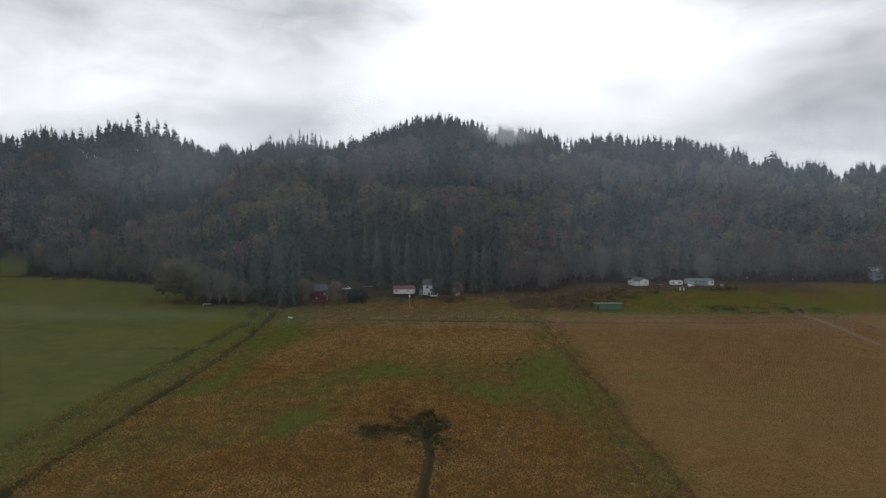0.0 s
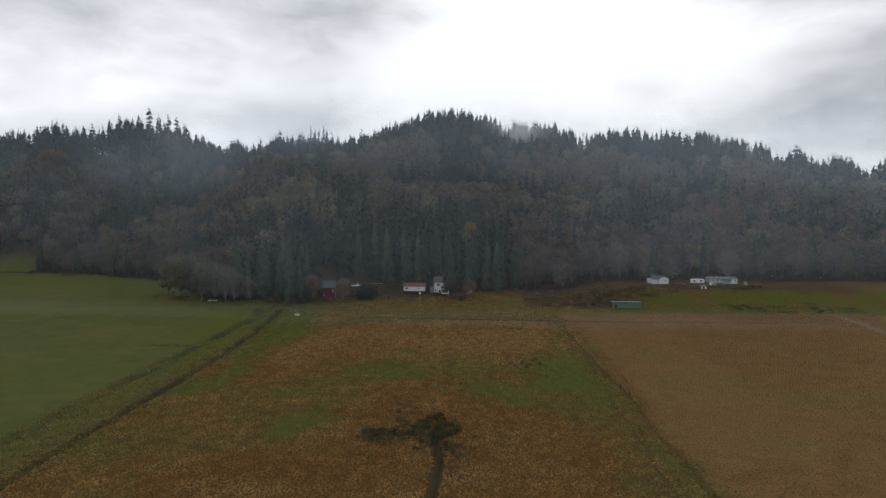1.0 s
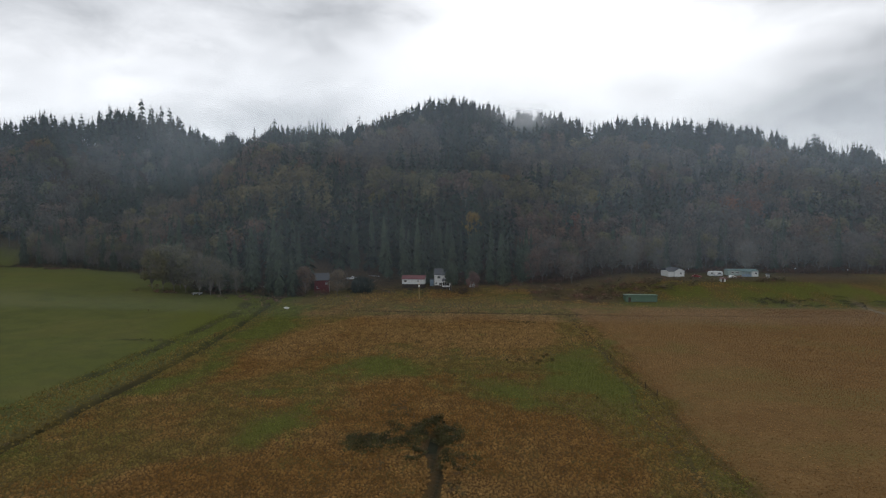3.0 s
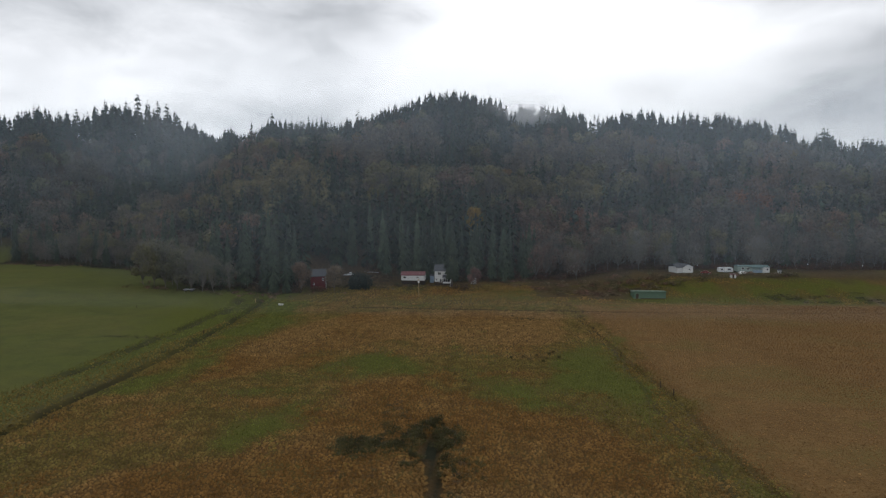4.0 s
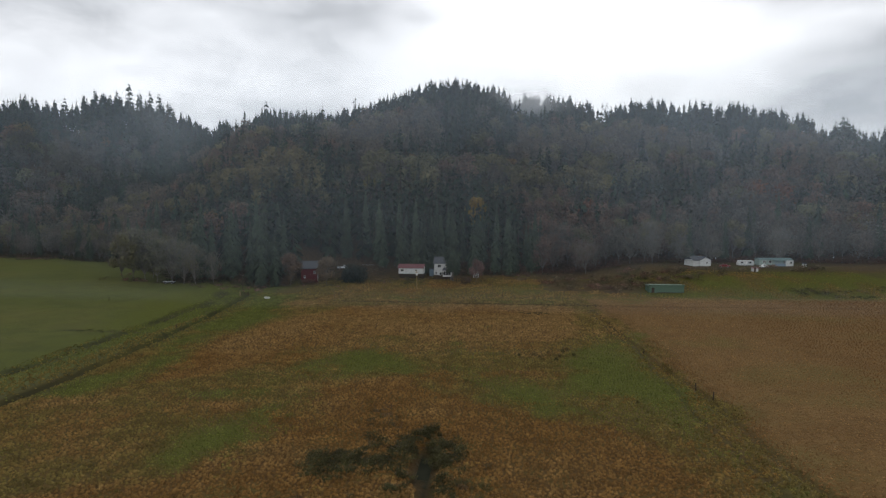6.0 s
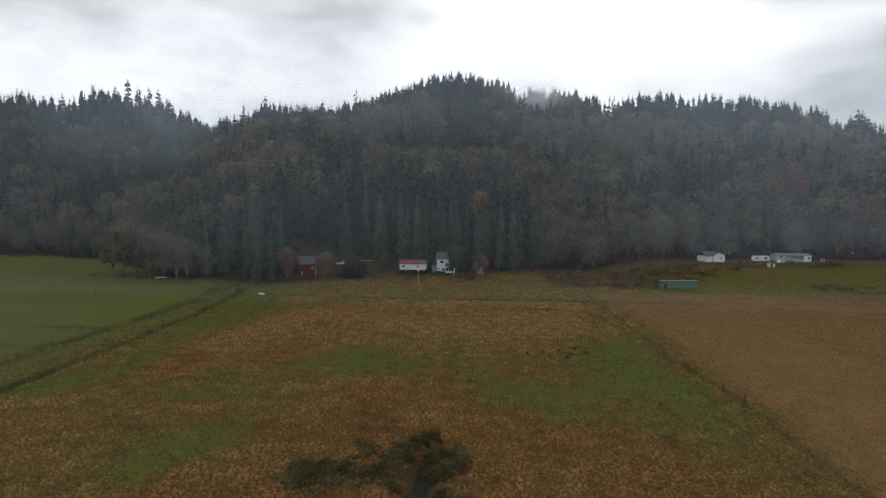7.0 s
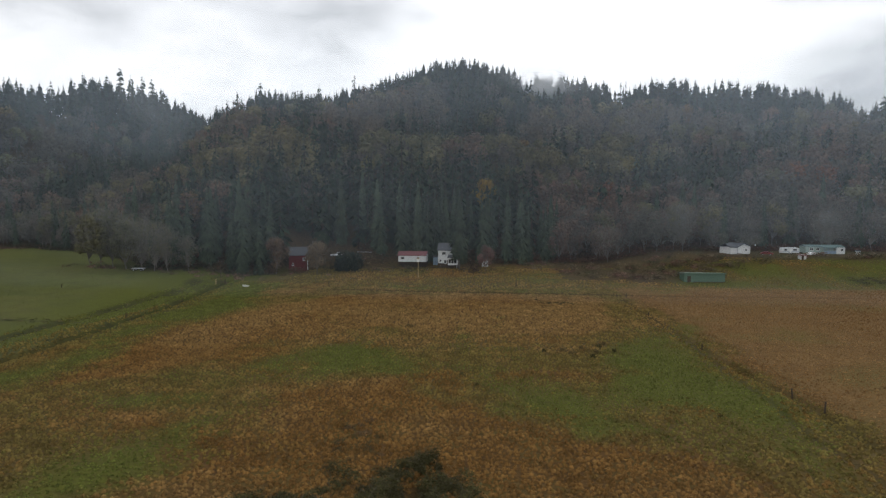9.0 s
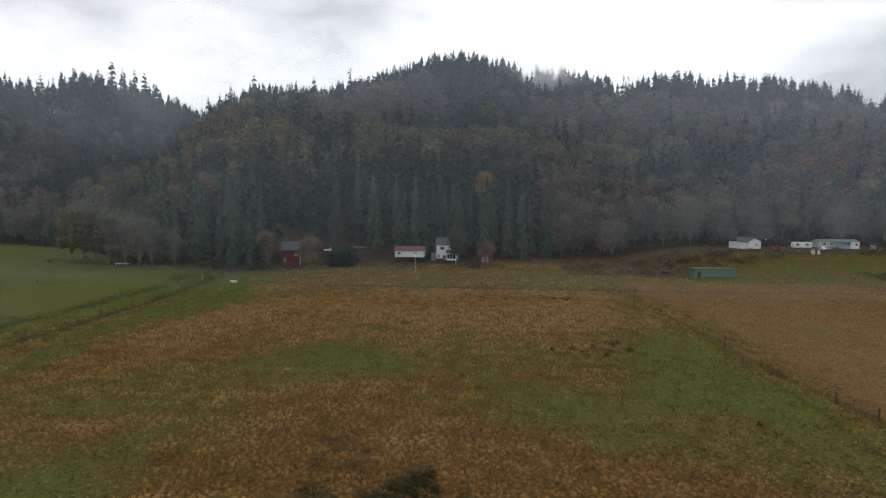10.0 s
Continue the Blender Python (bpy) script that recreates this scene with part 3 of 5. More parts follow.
def conifer_arrays(seed, boughs=110, width=0.17, droop=0.6, bare=0.06, gaps=0.0, tint=(0.040, 0.060, 0.034), taper=0.8, slim=0.24, low=1.15):
    """A fir of height 1: drooping kite-shaped boughs that spiral up a tapered trunk. Crown and trunk apart."""
    r = rng_of(seed)
    f = np.sort(r.rand(boughs) ** low)
    f = f[np.sin(f * 47 + seed) > -1 + 2.0 * gaps] if gaps else f
    n = len(f)
    lobe = 0.78 + 0.22 * np.sin(f * 31 + seed * 1.7) * np.sin(f * 13 + seed)
    reach = width * (1 - f) ** taper * lobe * (0.65 + 0.5 * r.rand(n)) + 0.006
    reach *= np.where(f < 0.14, 0.55 + 3.2 * f, 1)
    a = 2.39996 * np.arange(n) + 0.9 * r.randn(n)
    w = slim * reach * (0.7 + 0.6 * r.rand(n)) + 0.004
    dz = -droop * reach * (0.6 + 0.8 * r.rand(n))
    z = bare + (0.985 - bare) * f
    c, s, m = np.cos(a), np.sin(a), 0.58 * reach
    tilt = w * 0.7 * r.randn(n)
    verts = np.stack([np.c_[0 * z, 0 * z, z + 0.12 * reach], np.c_[c * m - s * w, s * m + c * w, z + 0.4 * dz - 0.3 * w + tilt],
                      np.c_[c * reach, s * reach, z + dz], np.c_[c * m + s * w, s * m - c * w, z + 0.4 * dz - 0.3 * w - tilt]], 1).reshape(-1, 3)
    b = 4 * np.arange(n)[:, None]
    faces = np.concatenate([b + (0, 1, 2), b + (0, 2, 3)])
    # each bough's tone is darker at the trunk than at its sides and tip
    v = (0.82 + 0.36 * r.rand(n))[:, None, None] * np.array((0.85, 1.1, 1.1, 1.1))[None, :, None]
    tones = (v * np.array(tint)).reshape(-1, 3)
    trunk, tf = [], []
    for k in range(5):
        a = 6.2832 * k / 5
        trunk += [(0.013 * math.cos(a), 0.013 * math.sin(a), -0.03), (0.002 * math.cos(a), 0.002 * math.sin(a), 0.97)]
    for k in range(5):
        a, b = 2 * k, 2 * ((k + 1) % 5)
        tf += [(a, b, b + 1), (a, b + 1, a + 1)]
    return (verts, faces, tones), (np.array(trunk), np.array(tf), np.full((10, 3), (0.07, 0.055, 0.042)))


def limb(out, faces, p, q, r0, r1):
    d = q - p
    d = d / (np.linalg.norm(d) + 1e-9)
    u = np.cross(d, (0.3, 0.9, 0.2))
    u /= np.linalg.norm(u) + 1e-9
    v = np.cross(d, u)
    b = len(out)
    for c, r in ((p, r0), (q, r1)):
        for k in range(3):
            a = 2.0944 * k
            out.append(c + r * (math.cos(a) * u + math.sin(a) * v))
    for k in range(3):
        a, e = b + k, b + (k + 1) % 3
        faces += [(a, e, e + 3), (a, e + 3, a + 3)]


def broadleaf_arrays(seed, lobes=7, leaves=36, spread=0.30, low=0.2, tint=(0.085, 0.066, 0.040), bark=(0.10, 0.09, 0.072), leaf=0.05, thin=1.0, bare=0.25, skirt=0.45):
    """A broad-leaved tree of height 1 in late autumn: limbs that fork into a domed crown of uneven lobes.
    bare: the share of the crown that is upright twigs instead of leaves."""
    r = rng_of(seed)
    d = r.randn(lobes, 3)
    d /= np.linalg.norm(d, axis=1)[:, None]
    d[:, 2] = np.where(d[:, 2] < -skirt, -d[:, 2], d[:, 2])
    d[0] = (0.1, 0.0, 1.0)
    half = (0.97 - low) / 2
    rad = spread * (0.36 + 0.2 * r.rand(lobes))
    centre = np.c_[d[:, 0] * spread * 0.66, d[:, 1] * spread * 0.66, low + half + d[:, 2] * (half - 0.75 * rad)]
    n = lobes * leaves
    of = np.repeat(np.arange(lobes), leaves)
    q = r.randn(n, 3)
    q /= np.linalg.norm(q, axis=1)[:, None]
    q[:, 2] += 0.22
    c = centre[of] + q * (rad[of] * (0.72 + 0.36 * r.rand(n)))[:, None]
    face = q + 0.32 * r.randn(n, 3)
    face /= np.linalg.norm(face, axis=1)[:, None]
    a = np.cross(face, r.randn(n, 3))
    a /= np.linalg.norm(a, axis=1)[:, None] + 1e-9
    b = np.cross(face, a)
    size = (leaf * (0.6 + 0.8 * r.rand(n)))[:, None]
    verts = np.stack([c - a * size, c + a * size * 0.8 - b * size * 0.5, c + b * size * 1.2], 1)
    twig = r.rand(n) < bare
    up = q * 0.7 + np.array((0, 0, 0.75)) + 0.3 * r.randn(n, 3)
    up *= leaf * 2.6 / np.linalg.norm(up, axis=1)[:, None]
    thin_side = a * leaf * 0.16
    verts = np.where(twig[:, None, None], np.stack([c - thin_side, c + thin_side, c + up], 1), verts)
    shade = (0.88 + 0.24 * r.rand(lobes))[of] * (0.92 + 0.16 * r.rand(n))
    tone = np.where(twig[:, None], np.array(bark) * 1.05, np.array(tint)) * shade[:, None]
    wood, wf = [], []
    fork = np.array((0.02 * r.randn(), 0.02 * r.randn(), low * 0.9 + 0.03))
    limb(wood, wf, np.array((0, 0, -0.03)), fork, 0.016 * thin, 0.012 * thin)
    for k in range(lobes):
        mid = fork * 0.5 + centre[k] * 0.5 + np.array((0, 0, 0.03)) + 0.015 * r.randn(3)
        limb(wood, wf, fork, mid, 0.008 * thin, 0.005 * thin)
        limb(wood, wf, mid, centre[k] + np.array((0, 0, 0.8 * rad[k])), 0.005 * thin, 0.0012)
        limb(wood, wf, mid, centre[k] + rad[k] * np.array((0.8 * r.randn(), 0.8 * r.randn(), 0.5)), 0.0035 * thin, 0.001)
    return (verts.reshape(-1, 3), np.arange(3 * n).reshape(-1, 3), np.repeat(tone, 3, 0)), (np.array(wood), np.array(wf), np.tile(bark, (len(wood), 1)))


def joined(a, b):
    return np.concatenate([a[0], b[0]]), np.concatenate([a[1], b[1] + len(a[0])]), np.concatenate([a[2], b[2]])


OLIVE_LEAF, BROWN_LEAF, GREY_TWIG, RED_LEAF, YELLOW_LEAF = (0.120, 0.110, 0.060), (0.112, 0.094, 0.076), (0.125, 0.117, 0.096), (0.128, 0.086, 0.066), (0.24, 0.15, 0.03)


def make_tree(kind_name, crown, trunk, size, mat, label, category, group):
    """A tree as a thing: an Empty with a trunk and a crown, at the given height in metres."""
    root = new(kind_name)
    tagged(root, label, category, group)
    for name, arrays, m in (("trunk", trunk, BARK), ("crown", crown, mat)):
        ob = new(name, mesh_of(name, arrays[0] * size, arrays[1], m, arrays[2]))
        ob.parent = root
    return root


class Wood:
    """Collects trees that grow too thick to be told apart, and joins them into one mesh a species."""
    def __init__(self):
        self.verts, self.faces, self.tones, self.count = [], [], [], 0

    def plant(self, arrays, x, y, z, size, wide, turn, tint):
        v, f, t = arrays
        c, s = math.cos(turn), math.sin(turn)
        q = np.empty_like(v)
        q[:, 0] = (v[:, 0] * c - v[:, 1] * s) * size * wide + x
        q[:, 1] = (v[:, 0] * s + v[:, 1] * c) * size * wide + y
        q[:, 2] = v[:, 2] * size + z
        self.verts.append(q)
        self.faces.append(f + self.count)
        self.tones.append(t * tint)
        self.count += len(v)

    def sow(self, arrays, x, y, z, size, wide, turn, tint):
        """Many plants of one kind at once: an array for each argument."""
        v, f, t = arrays
        c, s = np.cos(turn)[:, None], np.sin(turn)[:, None]
        k, w = size[:, None], (size * wide)[:, None]
        q = np.stack([(v[:, 0] * c - v[:, 1] * s) * w + x[:, None], (v[:, 0] * s + v[:, 1] * c) * w + y[:, None], v[:, 2] * k + z[:, None]], 2)
        self.verts.append(q.reshape(-1, 3))
        self.faces.append((f[None] + (self.count + len(v) * np.arange(len(x)))[:, None, None]).reshape(-1, 3))
        self.tones.append((t[None] * tint[:, None, :]).reshape(-1, 3))
        self.count += len(v) * len(x)

    def build(self, name, mat, label, category):
        me = mesh_of(name, np.concatenate(self.verts), np.concatenate(self.faces), mat, np.concatenate(self.tones))
        return tagged(new(name, me), label, category, kind="stuff")


CLEARED = ((-460, -334, 376, 402), (-90, -75, 280, 301), (-48, -14, 280, 313), (-73, -64, 296, 322), (-20, 6, 280, 306), (80, 152, 280, 327), (-60, -48, 280, 307))


# stands of broad-leaved trees on the hill: middle, half width, half depth, leaf (0 olive, 1 grey-brown, 2 reddish)
STANDS = ((-149, 345, 26, 16, 0), (-115, 352, 24, 20, 0), (-63, 369, 30, 18, 0), (3, 384, 18, 18, 0), (57, 391, 27, 22, 0), (61, 340, 48, 14, 2), (114, 338, 40, 11, 1),
          (152, 380, 25, 22, 2), (77, 429, 70, 20, 1), (-342, 470, 40, 22, 1), (-73, 415, 36, 36, 1), (-250, 420, 40, 20, 1), (-28, 378, 9, 14, 2), (220, 400, 40, 25, 1))


def stand_at(x, y):
    """How strongly broad-leaved trees hold a place, and of which leaf."""
    best, kind = 0.0, 1
    for cx, cy, rx, ry, k in STANDS:
        v = math.exp(-((x - cx) / rx) ** 2 - ((y - cy) / ry) ** 2)
        if v > best:
            best, kind = v, k
    return best, kind


def noise_at(x, y, size, shift):
    return float(lattice(np.array([x]), np.array([y]), size, shift)[0])


def build_forest():
    r = rng_of(11)
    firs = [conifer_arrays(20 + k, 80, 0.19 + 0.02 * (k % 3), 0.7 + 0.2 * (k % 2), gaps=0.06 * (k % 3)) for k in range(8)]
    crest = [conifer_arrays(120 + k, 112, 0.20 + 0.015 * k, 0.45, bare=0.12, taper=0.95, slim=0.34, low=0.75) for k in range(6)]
    leafy = [[broadleaf_arrays(40 + 5 * h + k, 8, 46, spread=0.28 + 0.02 * k, low=0.25, tint=t, leaf=0.036, bare=b) for k in range(4)]
             for h, (t, b) in enumerate(((OLIVE_LEAF, 0.12), (BROWN_LEAF, 0.3), (RED_LEAF, 0.25)))]
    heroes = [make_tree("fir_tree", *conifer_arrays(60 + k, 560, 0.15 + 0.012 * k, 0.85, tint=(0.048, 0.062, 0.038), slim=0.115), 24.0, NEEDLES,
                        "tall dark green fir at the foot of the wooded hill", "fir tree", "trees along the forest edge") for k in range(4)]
    bare = [make_tree("broadleaf_tree", *broadleaf_arrays(70 + k, 13, 80, spread=0.34, low=0.12, skirt=0.8, tint=t, leaf=0.028, thin=0.7, bark=(0.115, 0.105, 0.085), bare=b), 18.0, LEAVES, lab, "tree", "trees along the forest edge")
            for k, (t, b, lab) in enumerate(((GREY_TWIG, 0.75, "nearly bare grey broad-leaved tree at the forest edge"), (BROWN_LEAF, 0.5, "broad-leaved tree with sparse brown autumn leaves"),
                                             (OLIVE_LEAF, 0.3, "broad-leaved tree with thin olive autumn leaves"), (RED_LEAF, 0.5, "broad-leaved tree with thin reddish autumn leaves")))]
    conifers, broads, firsts = Wood(), Wood(), {}

    def place(root, size, m):
        if root not in firsts:
            firsts[root] = m
        else:
            copy_thing(root, m)

    step = 5.7
    for gx in np.arange(-470, 372, step):
        lo, hi = float(foot(np.array([gx]))[0]), float(along(RIDGE, gx, 1))
        for gy in sorted(list(np.arange(lo + 1, hi + 20, step)) + list(np.arange(hi - 26, hi + 10, 5.7))):
            x, y = gx + (r.rand() - 0.5) * 5.2, gy + (r.rand() - 0.5) * 5.2
            s = float(hill_share(np.array([x]), np.array([y]))[0])
            if any(a < x < b and c < y < d for a, b, c, d in CLEARED):
                continue
            hold, kind = stand_at(x, y)
            chance = 0.74 + 0.6 * noise_at(x, y, 40, 5.3) + 0.35 * noise_at(x, y, 17, 8.3) - 1.1 * hold
            if s > 0.78:
                chance = 1.0
            if s < 0.22 and -125 < x < 12:
                chance = max(chance, 0.92)
            elif s < 0.16 and x > 20:
                chance = 0.2
            elif s < 0.14 and x < -125:
                chance = 0.35
            fir = r.rand() < chance
            z = h_at(x, y)
            turn = r.rand() * 6.28
            front = y - lo < 11.5
            if fir:
                size = 19 + 12 * r.rand()
                if s > 0.8:
                    clump = noise_at(x, y, 13, 2.9)
                    size = 15 + 4 * r.rand()
                    if x > 20 or x < -200:
                        size = 14 + 11 * float(smooth(0.5 + 0.9 * clump)) + 3 * r.rand()
                        if x > 20 and clump < -0.3 and r.rand() < 0.6:
                            continue
                elif s < 0.22 and -125 < x < 12:
                    size = 21 + 10 * r.rand()
                if front and len(scene.objects) < 1400:
                    place(heroes[r.randint(4)], size, pose(x, y, z, 0, 0, math.degrees(turn)) @ Matrix.Diagonal((size / 24 * 0.95, size / 24 * 0.95, size / 24, 1)))
                else:
                    v = 0.42 + 0.46 * r.rand()
                    warm = 0.9 + 0.3 * r.rand()
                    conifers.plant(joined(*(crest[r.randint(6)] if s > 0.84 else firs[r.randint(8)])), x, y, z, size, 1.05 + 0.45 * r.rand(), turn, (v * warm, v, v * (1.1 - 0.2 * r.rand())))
            else:
                if not front and r.rand() < 0.34:
                    continue
                if hold < 0.25:
                    kind = (0, 1, 1, 2)[r.randint(4)]
                elif r.rand() < 0.25:
                    kind = (0, 1)[r.randint(2)]
                size = (13 if front else 15) + 8 * r.rand()
                if front and len(scene.objects) < 1400:
                    place(bare[(2, 1, 3)[kind] if r.rand() < 0.6 else 0], size, pose(x, y, z, 0, 0, math.degrees(turn)) @ Matrix.Scale(size / 18 * 0.95, 4))
                else:
                    v = 0.74 + 0.42 * r.rand()
                    hue = noise_at(x, y, 34, 1.7)
                    tint = (v * (1.02 + 0.12 * hue), v, v * (0.97 - 0.1 * hue))
                    roll = r.rand()
                    if roll < 0.012:
                        tint = (1.4 * v, 0.95 * v, 0.7 * v)
                    elif roll < 0.03:
                        tint = (1.3 * v, 1.2 * v, 0.75 * v)
                    broads.plant(joined(*leafy[kind][r.randint(4)]), x, y, z, size, 0.9 + 0.3 * r.rand(), turn, tint)
    for x in np.arange(-470, 372, 3.4):
        for k in range(2):
            x1, y1 = x + r.randn(), float(along(RIDGE, x, 1)) + 4 - 26 * r.rand()
            v = 0.6 + 0.4 * r.rand()
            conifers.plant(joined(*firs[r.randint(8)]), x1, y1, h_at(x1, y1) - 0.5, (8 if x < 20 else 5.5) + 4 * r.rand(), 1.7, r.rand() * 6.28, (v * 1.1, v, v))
    for k in range(150):
        x1 = -404 + 100 * r.rand()
        y1 = float(along(RIDGE, x1, 1)) + 12 - 50 * r.rand()
        conifers.plant(joined(*firs[r.randint(8)]), x1, y1, h_at(x1, y1) - 1, 10 + 7 * r.rand(), 1.8, r.rand() * 6.28, (0.9, 0.85, 0.85))
    # the back knob and the saddle behind the ridge
    for k in range(260):
        x, y = -222 + 80 * r.randn(), 700 + 35 * r.randn()
        conifers.plant(joined(*firs[r.randint(8)]), x, y, h_at(x, y), 14 + 8 * r.rand(), 1.2, r.rand() * 6.28, (0.9, 0.9, 0.9))
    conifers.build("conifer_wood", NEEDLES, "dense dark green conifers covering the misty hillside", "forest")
    broads.build("broadleaf_wood", LEAVES, "brown and olive late autumn broad-leaved trees on the hillside", "forest")
    for root, m in firsts.items():
        root.matrix_basis = m
    for root in heroes + bare:
        if root not in firsts:
            root.matrix_basis = pose(60, 345, h_at(60, 345))


build_forest()


# ---- undergrowth, bushes and single trees ----
def bush_arrays(seed, leaves=260, twigs=60, tint=(0.07, 0.06, 0.035), leaf=0.06, flat=0.75):
    """A bush of height and radius about 1: arching stems and small leaves in uneven lobes."""
    r = rng_of(seed)
    lobes = [(r.randn() * 0.38, r.randn() * 0.38, 0.25 + 0.35 * r.rand(), 0.28 + 0.25 * r.rand()) for _ in range(7)]
    verts, faces, tones = [], [], []
    for k in range(leaves + twigs):
        lx, ly, lz, lr = lobes[r.randint(7)]
        d = r.randn(3)
        d /= np.linalg.norm(d)
        c = np.array((lx, ly, lz)) + d * lr * (0.6 + 0.45 * r.rand())
        c[2] = max(c[2] * flat, 0.02)
        a, e = r.randn(3), r.randn(3)
        if k < twigs:
            a = d * 0.22 + np.array((0, 0, 0.05))
            e = e * 0.008
            tri, v = [c - e, c + e, c + a], 0.8 + 0.5 * r.rand()
            col = (0.10 * v, 0.085 * v, 0.06 * v)
        else:
            a *= leaf * (0.6 + 0.8 * r.rand()) / np.linalg.norm(a)
            e *= leaf * (0.6 + 0.8 * r.rand()) / np.linalg.norm(e)
            tri, v = [c - a, c + a, c + e], 0.6 + 0.8 * r.rand()
            col = tuple(t * v for t in tint)
        b = len(verts)
        verts += tri
        faces.append((b, b + 1, b + 2))
        tones += [col] * 3
    return np.array(verts), np.array(faces), np.array(tones)


def bush(name, arrays, x, y, wide, high, label, category="bush", group="", sink=0.1, mat=None):
    ob = new(name, mesh_of(name, arrays[0] * np.array((wide, wide, high)), arrays[1], mat or LEAVES, arrays[2]))
    ob.matrix_basis = pose(x, y, h_at(x, y) - sink, 0, 0, (x * 37 + y * 11) % 360)
    return tagged(ob, label, category, group)


def build_undergrowth():
    r = rng_of(5)
    kinds = [bush_arrays(80 + k, 42, 10, t, 0.13) for k, t in enumerate(((0.060, 0.050, 0.030), (0.085, 0.050, 0.034), (0.095, 0.048, 0.032), (0.045, 0.048, 0.028)))]
    wood = Wood()
    for gx in np.arange(-440, 330, 2.6):
        lo = float(foot(np.array([gx]))[0])
        for k in range(7):
            x, y = gx + r.randn() * 1.5, lo - 4 + 20 * r.rand() ** 1.3
            if any(a < x < b and c < y < d for a, b, c, d in CLEARED):
                continue
            red = x > 12
            wood.plant(kinds[(r.randint(1, 3) if red else (0, 3, 0, 1)[r.randint(4)])], x, y, h_at(x, y) - 0.2, 1.6 + 2.6 * r.rand(), 0.9 + 0.5 * r.rand(), r.rand() * 6.28, (1, 1, 1))
    wood.build("undergrowth", LEAVES, "tangled brown and reddish undergrowth along the forest foot", "undergrowth")


build_undergrowth()


def own_tree(name, x, y, size, crown, trunk, mat, label, category="tree", wide=1.0, group=""):
    root = make_tree(name, crown, trunk, size, mat, label, category, group)
    root.matrix_basis = pose(x, y, h_at(x, y) - 0.1, 0, 0, (x * 53) % 360) @ Matrix.Diagonal((wide, wide, 1, 1))
    return root


for fx, fy, size, wide in ((-19.6, 297.6, 29, 1.12), (-27, 318, 29, 1.0), (-38.8, 316, 33.5, 0.9), (-56, 313, 30, 1.0), (-72, 313, 30, 0.95), (-47.5, 319, 28, 0.9), (-64, 319, 29, 0.9), (-97, 291, 29, 1.0), (-101, 282, 26, 1.0),
                           (-113, 280, 28, 1.0), (-106, 289, 30, 0.9), (18.5, 327, 29, 1.0), (5, 325, 25, 1.0), (-9, 324, 27, 0.9)):
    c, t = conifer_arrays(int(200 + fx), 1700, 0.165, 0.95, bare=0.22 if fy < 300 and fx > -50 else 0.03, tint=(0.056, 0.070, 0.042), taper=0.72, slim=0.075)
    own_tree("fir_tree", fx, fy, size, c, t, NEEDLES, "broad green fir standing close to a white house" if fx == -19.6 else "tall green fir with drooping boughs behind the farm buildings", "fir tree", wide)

for fx, fy, size in ((-366, 494, 27), (-376, 486, 22), (-352, 520, 29), (-342, 543, 40), (-334, 546, 30), (-326, 549, 33), (-320, 553, 34), (-323.5, 560, 36), (-330, 556, 31), (-357, 508, 24), (-385, 486, 25), (233, 457, 28), (240, 458, 24),
                     (-172, 455, 24), (-388, 480, 22)):
    c, t = conifer_arrays(int(700 + fx), 190, 0.21, 0.25, bare=0.2, gaps=0.3, tint=(0.034, 0.046, 0.032), taper=0.55, slim=0.3)
    own_tree("old_fir_tree", fx, fy, size, c, t, NEEDLES, "old ragged fir towering over the misty ridge", "fir tree", 1.0, "old firs on the ridge")

for tx, ty, size, wide, tint, twigs, lab in ((-88.3, 281.5, 13.5, 1.1, (0.148, 0.098, 0.064), 0.35, "small tree with orange-brown autumn leaves beside a red barn"),
                                             (-73.2, 285, 12.0, 1.05, (0.130, 0.096, 0.062), 0.45, "small tree with yellow-brown autumn leaves beside a red barn"),
                                             (-9.0, 298, 9.5, 1.0, (0.150, 0.085, 0.070), 0.5, "small tree with dull red autumn leaves"), (-11, 346, 18, 1.0, YELLOW_LEAF, 0.2, "maple with the last bright yellow leaves on the hillside"),
                                             (73, 322, 20, 0.9, (0.150, 0.145, 0.118), 0.8, "pale grey lichen-covered bare tree"), (132, 325, 17, 1.0, (0.145, 0.14, 0.115), 0.8, "pale grey bare tree behind a mobile home"),
                                             (42, 321, 16, 1.0, (0.108, 0.076, 0.058), 0.6, "tree with sparse brown leaves"), (88, 328, 14, 1.0, (0.14, 0.135, 0.105), 0.8, "pale bare tree behind a white garage"),
                                             (103, 330, 13, 1.0, (0.13, 0.125, 0.09), 0.8, "pale bare tree behind a white garage")):
    c, t = broadleaf_arrays(int(900 + tx), 16, 190, spread=0.36, low=0.1, skirt=0.85, tint=tint, leaf=0.026 if twigs < 0.6 else 0.018, thin=0.7, bare=twigs, bark=(0.12, 0.105, 0.09) if twigs < 0.6 else (0.16, 0.152, 0.13))
    own_tree("broadleaf_tree", tx, ty, size, c, t, LEAVES, lab, wide=wide)

